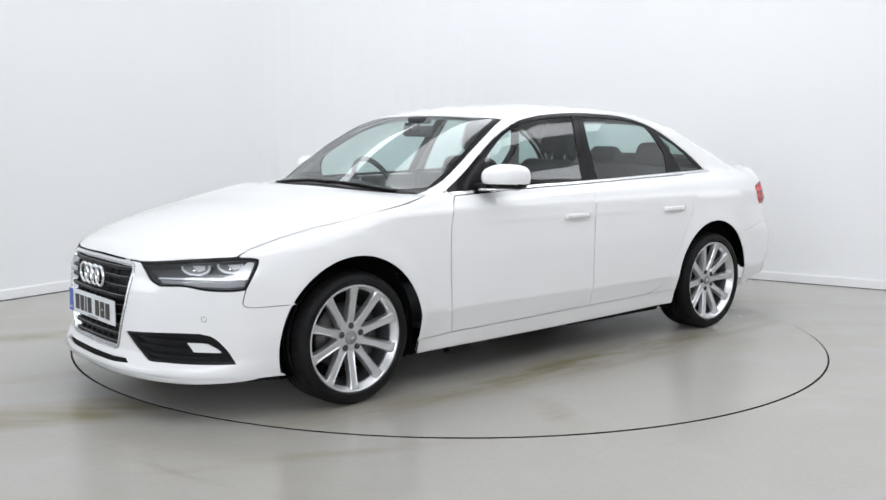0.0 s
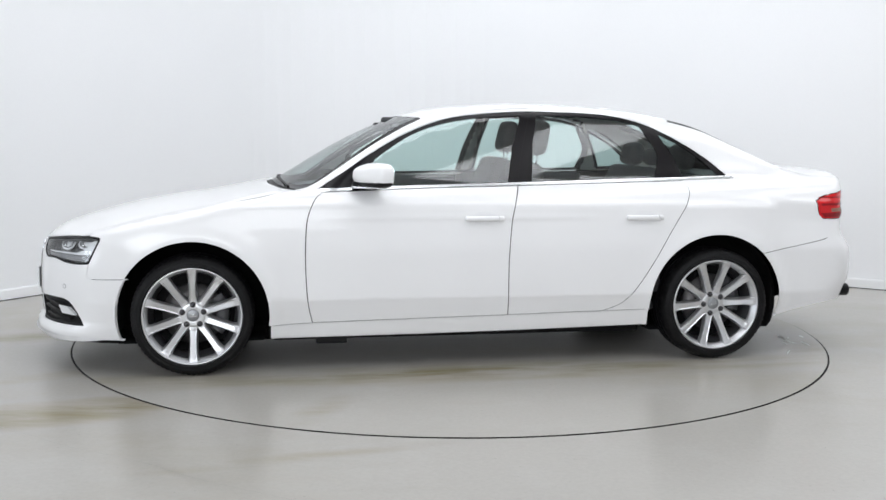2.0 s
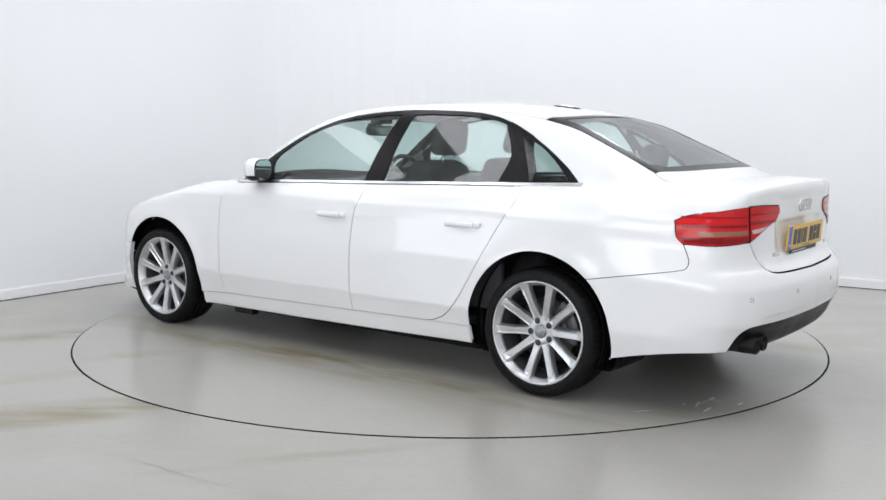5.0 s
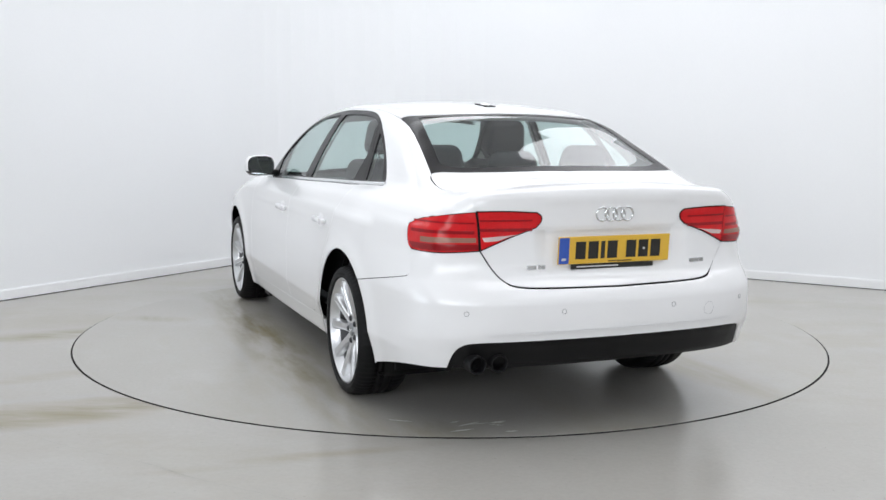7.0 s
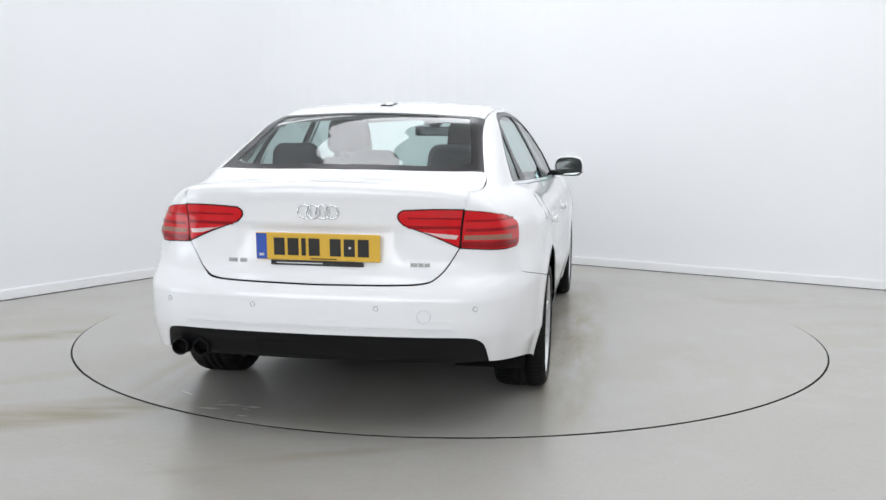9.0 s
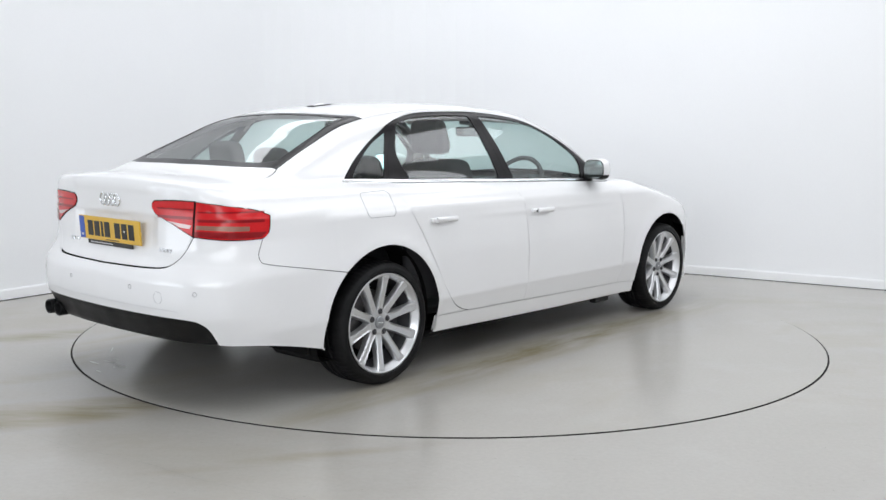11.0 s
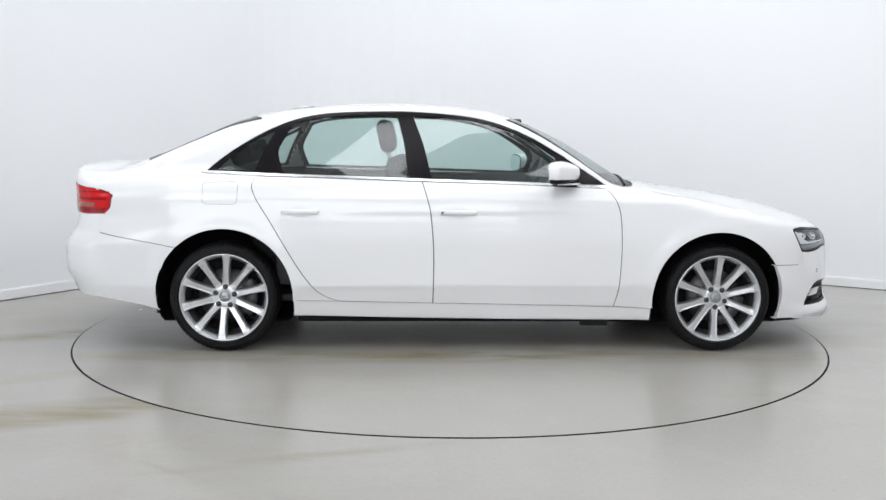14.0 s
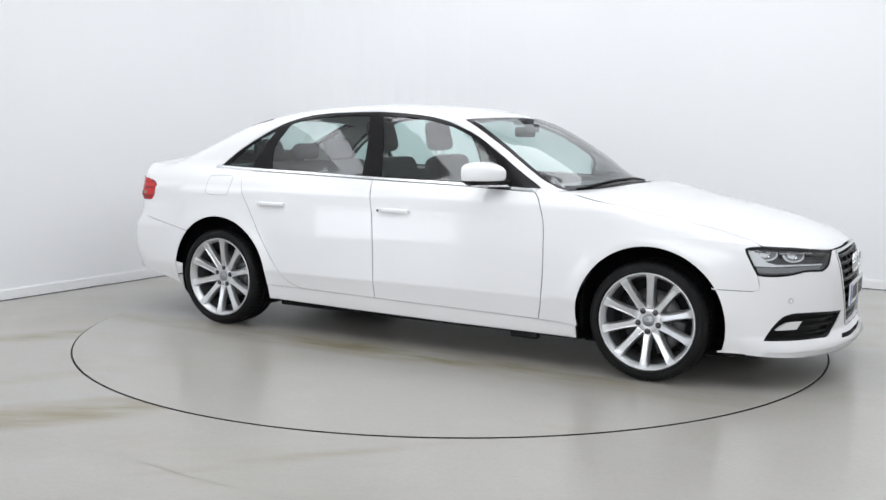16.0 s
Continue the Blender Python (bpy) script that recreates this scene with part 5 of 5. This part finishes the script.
        put("bolt", [(v[0] + 0.055 * math.sin(a), v[1] - 0.002, v[2] + 0.055 * math.cos(a)) for v in vs], fs, DARKBOLT, hub, "dark wheel bolt")
        vs, fs = revolve([(0.0120, 0.0335), (0.0150, 0.0325), (0.0165, 0.038)], 16)
        put("bolt_seat", [(v[0] + 0.055 * math.sin(a), v[1] - 0.0005, v[2] + 0.055 * math.cos(a)) for v in vs], fs, STEEL, hub)
    put("brake_disc", *revolve([(0.06, 0.09), (0.155, 0.09), (0.156, 0.115), (0.06, 0.115)], 48), STEEL, hub, "dull steel brake disc")
    vs, n = [], 16
    for rr, y in ((0.115, 0.075), (0.172, 0.075), (0.178, 0.085), (0.178, 0.12), (0.110, 0.12), (0.110, 0.082)):
        vs += [(rr * math.cos(radians(-38 + 76 * k / n)), y, rr * math.sin(radians(-38 + 76 * k / n))) for k in range(n + 1)]
    fs = [(i * (n + 1) + k, i * (n + 1) + k + 1, ((i + 1) % 6) * (n + 1) + k + 1, ((i + 1) % 6) * (n + 1) + k) for i in range(6) for k in range(n)]
    put("brake_caliper", vs, fs, BARREL, hub, "dark grey brake caliper")
    # a black disc stands in for the shade between the spokes
    put("wheel_shade", *revolve([(0.0005, 0.125), (0.205, 0.125)], 40), SHADE, hub, "dark inside of the wheel")
    return hub


GREYCAP = material("cap_grey", (0.30, 0.31, 0.32), 0.35, 0.6, 0, 0, 60, 0.05, 20)
DARKBOLT = material("dark_bolt", (0.06, 0.06, 0.065), 0.35, 0.6, 0, 0, 60, 0.1, 40)
wheel(1.397, 1, 0)
wheel(-1.400, 1, -21)
wheel(1.393, -1, 39)
wheel(-1.398, -1, 4)

# exhaust
for y in (0.605, 0.512):
    vs, fs = revolve([(0.030, 0.0), (0.034, -0.004), (0.037, 0.0), (0.037, 0.16), (0.030, 0.16)], 28, True)
    put("exhaust_pipe", [Matrix.Translation((-2.345, y, 0.330)) @ Matrix.Rotation(radians(-90), 4, "Z") @ Vector(v) for v in vs], fs, BLACK, car, "dark exhaust tailpipe")
    vs, fs = revolve([(0.0005, 0.05), (0.031, 0.05)], 20)
    put("exhaust_bore", [Matrix.Translation((-2.345, y, 0.330)) @ Matrix.Rotation(radians(-90), 4, "Z") @ Vector(v) for v in vs], fs, SHADE, car, "black inside of the tailpipe")

# wipers and the cowl below the windscreen
left = np.vstack([T([(0.862, 0.72), (0.93, 0.6), (0.985, 0.4), (1.013, 0.2), (1.02, 0.0)])[::-1], T([(0.845, 0.69), (0.92, 0.52), (0.97, 0.27), (0.985, 0.0)])])
panel("cowl", "top", loop(left, flip(left)), BLACK, gap=0, depth=0.006, lip=0, step=0.02, label="black cowl under the windscreen")
for y0, y1 in ((0.55, -0.02), (-0.02, -0.60)):
    line = from_dom("top", np.array([(0.955 - 0.1 * y * y + 0.012 - 0.05 * abs(y), y) for y in np.linspace(y0, y1, 14)]))
    vs, fs = tube([(p[0], p[1], p[2] + 0.004) for p in line], 0.0055, 6)
    put("wiper", vs, fs, BLACK, car, "black wiper blade")
# roof aerial
vs, fs, N = [], [], 12
for i, t in enumerate(np.linspace(0, 1, N)):
    w, h = 0.024 * math.sin(math.pi * min(1, 0.12 + 0.86 * t)) ** 0.7, 0.012 * (1 - (2 * t - 1) ** 2) + 0.004
    x = -0.98 - 0.1 * t
    z = float(roof(np.array(x))) - 0.002
    for j in range(9):
        b = math.pi * j / 8
        vs.append((x, w * math.cos(b), z + h * math.sin(b)))
for i in range(N - 1):
    fs += [(i * 9 + j, i * 9 + j + 1, i * 9 + 10 + j, i * 9 + 9 + j) for j in range(8)]
put("aerial", vs, fs, PAINT, car, "low white roof aerial")
bm = bmesh.new()
z = float(roof(np.array(-1.05)))
box(bm, -1.095, -0.965, -0.032, 0.032, z - 0.006, z + 0.0045, 0.003, Matrix.Translation((-1.05, 0, z)) @ Matrix.Rotation(radians(-6.5), 4, "Y") @ Matrix.Translation((1.05, 0, -z)))
part("aerial_base", bm, BLACK, car, "black seal under the roof aerial")


# ---- cabin ----
def seat(y, x=-0.28, rear=False):
    bm = bmesh.new()
    box(bm, x - 0.03, x + 0.50, y - 0.26, y + 0.26, 0.36, 0.56, 0.06, None, 4)
    ob = part("front_seat", bm, CLOTH, car, "dark grey cloth front seat", True)
    bm = bmesh.new()
    m = Matrix.Translation((x + 0.02, y, 0.52)) @ Matrix.Rotation(radians(-20), 4, "Y")
    vs = box(bm, -0.07, 0.07, -0.25, 0.25, -0.04, 0.58, 0.05, None, 4)
    for v in bm.verts:
        v.co.y *= 1 - 0.30 * max(0, (v.co.z - 0.25) / 0.37) ** 2
        v.co.x += 0.03 * (v.co.y / 0.25) ** 2 * (v.co.x > 0)
    bmesh.ops.transform(bm, matrix=m, verts=bm.verts)
    part("backrest", bm, CLOTH, ob, "dark cloth backrest", True)
    head(ob, x - 0.225, y, 1.205, 0.135, 0.10)
    return ob


def head(parent, x, y, z, w, h):
    bm = bmesh.new()
    box(bm, -0.045, 0.05, -w, w, -h, h, 0.045, None, 5)
    for v in bm.verts:
        v.co.y *= 1 - 0.18 * max(0, v.co.z / h)
    bmesh.ops.transform(bm, matrix=Matrix.Translation((x, y, z)) @ Matrix.Rotation(radians(-12), 4, "Y"), verts=bm.verts)
    part("headrest", bm, CLOTH, parent, "dark headrest", True)
    for d in (-0.05, 0.05):
        vs, fs = tube([(x + 0.02, y + d, z - h - 0.09), (x + 0.005, y + d, z - h + 0.03)], 0.006, 6)
        put("headrest_post", vs, fs, SATIN, parent)


seat(0.36)
seat(-0.36)
bm = bmesh.new()
box(bm, -1.18, -0.68, -0.66, 0.66, 0.34, 0.53, 0.05, None, 4)
bench = part("rear_bench", bm, CLOTH, car, "dark grey cloth rear bench", True)
bm = bmesh.new()
box(bm, -0.08, 0.08, -0.64, 0.64, -0.03, 0.58, 0.05, Matrix.Translation((-1.14, 0, 0.48)) @ Matrix.Rotation(radians(-24), 4, "Y"), 4)
part("backrest", bm, CLOTH, bench, "dark cloth rear backrest", True)
for y, h in ((0.40, 0.075), (0.0, 0.055), (-0.40, 0.075)):
    head(bench, -1.375, y, 1.055 + h * 0.6, 0.13, h)
bm = bmesh.new()
box(bm, -1.92, -1.36, -0.60, 0.60, 0.975, 0.995, 0.005)
part("parcel_shelf", bm, DASH, car, "dark shelf under the rear window")
# dashboard
vs, fs, N = [], [], 21
for i, y in enumerate(np.linspace(-0.70, 0.70, N)):
    hood = 0.035 * math.exp(-((y + 0.36) / 0.17) ** 2)
    b = 0.93 - 0.28 * y * y
    for x, z in ((b, 0.90), (b - 0.12, 0.915), (0.55, 0.925 + hood), (0.50, 0.90 + hood * 0.7), (0.47, 0.80), (0.52, 0.60), (0.60, 0.45)):
        vs.append((x, y, z))
for i in range(N - 1):
    fs += [(i * 7 + j, i * 7 + j + 1, i * 7 + 8 + j, i * 7 + 7 + j) for j in range(6)]
put("dashboard", vs, fs, DASH, car, "dark grey dashboard")
m = Matrix.Translation((0.36, -0.36, 0.90)) @ Matrix.Rotation(radians(-66), 4, "Y")
vs, fs = tube([m @ Vector((0.185 * math.cos(a), 0.185 * math.sin(a), 0)) for a in np.linspace(0, 2 * math.pi, 40, endpoint=False)], 0.0155, 8, True)
WHEEL = put("steering_wheel", vs, fs, DASH, car, "black steering wheel on the right")
bm = bmesh.new()
box(bm, -0.07, 0.07, -0.085, 0.085, -0.03, 0.02, 0.02, m, 3)
for a in (90, -90, 180):
    box(bm, 0.05, 0.18, -0.02, 0.02, -0.012, 0.008, 0.004, m @ Matrix.Rotation(radians(a), 4, "Z"))
part("wheel_boss", bm, DASH, WHEEL, "black steering wheel centre", True)
bm = bmesh.new()
box(bm, 0.30, 0.335, -0.125, 0.125, 1.205, 1.268, 0.016, None, 4)
rv = part("rear_view_mirror", bm, DASH, car, "dark inner rear-view mirror", True)
bm = bmesh.new()
box(bm, 0.296, 0.301, -0.108, 0.108, 1.213, 1.26, 0.002)
part("mirror_glass", bm, DULLMIRROR, rv, "mirror glass")
bm = bmesh.new()
box(bm, 0.32, 0.40, -0.03, 0.03, 1.235, 1.285, 0.01)
box(bm, 0.26, 0.35, -0.06, 0.06, 1.28, 1.318, 0.012)
part("mirror_stem", bm, DASH, rv, "mirror stem", True)
for s in (1, -1):
    bm = bmesh.new()
    box(bm, 0.70, -0.24, s * 0.74, s * 0.79, 0.36, 0.945, 0.015)
    part("door_lining", bm, DASH, FRONT_DOORS[0 if s > 0 else 1], "dark door lining", True)
    bm = bmesh.new()
    box(bm, -0.28, -1.12, s * 0.72, s * 0.765, 0.36, 0.96, 0.015)
    part("door_lining", bm, DASH, REAR_DOORS[0 if s > 0 else 1], "dark door lining", True)
bm = bmesh.new()
box(bm, -1.3, 0.9, -0.72, 0.72, 0.26, 0.30, 0.01)
part("cabin_floor", bm, DASH, car, "dark carpet floor")
# under the car
bm = bmesh.new()
box(bm, -1.0, 1.0, -0.76, 0.76, 0.148, 0.20, 0.012)
part("under_tray", bm, SHADE, car, "black underbody tray")
bm = bmesh.new()
box(bm, 1.0, 1.95, -0.55, 0.55, 0.150, 0.20, 0.012)
part("engine_tray", bm, SHADE, car, "black tray under the engine")
bm = bmesh.new()
box(bm, -1.80, -1.0, -0.52, 0.52, 0.215, 0.26, 0.012)
part("rear_tray", bm, SHADE, car, "black tray under the boot")
for s in (1, -1):
    bm = bmesh.new()
    box(bm, 0.62, 0.78, s * 0.765, s * 0.815, 0.135, 0.18, 0.008)
    part("jacking_point", bm, BLACK, car, "black jacking point")


# ---- movement ----
def motions():
    rows, table = [], []
    for k in range(33):
        t = k * 0.5
        m = pose(0, 0, 0, 0, 0, heading(t))
        table.append((t, m))
        rows.append((t, m @ Matrix.Translation((CAR_X, CAR_Y, 0))))
    walk(TABLE, table)
    walk(car, rows)


motions()
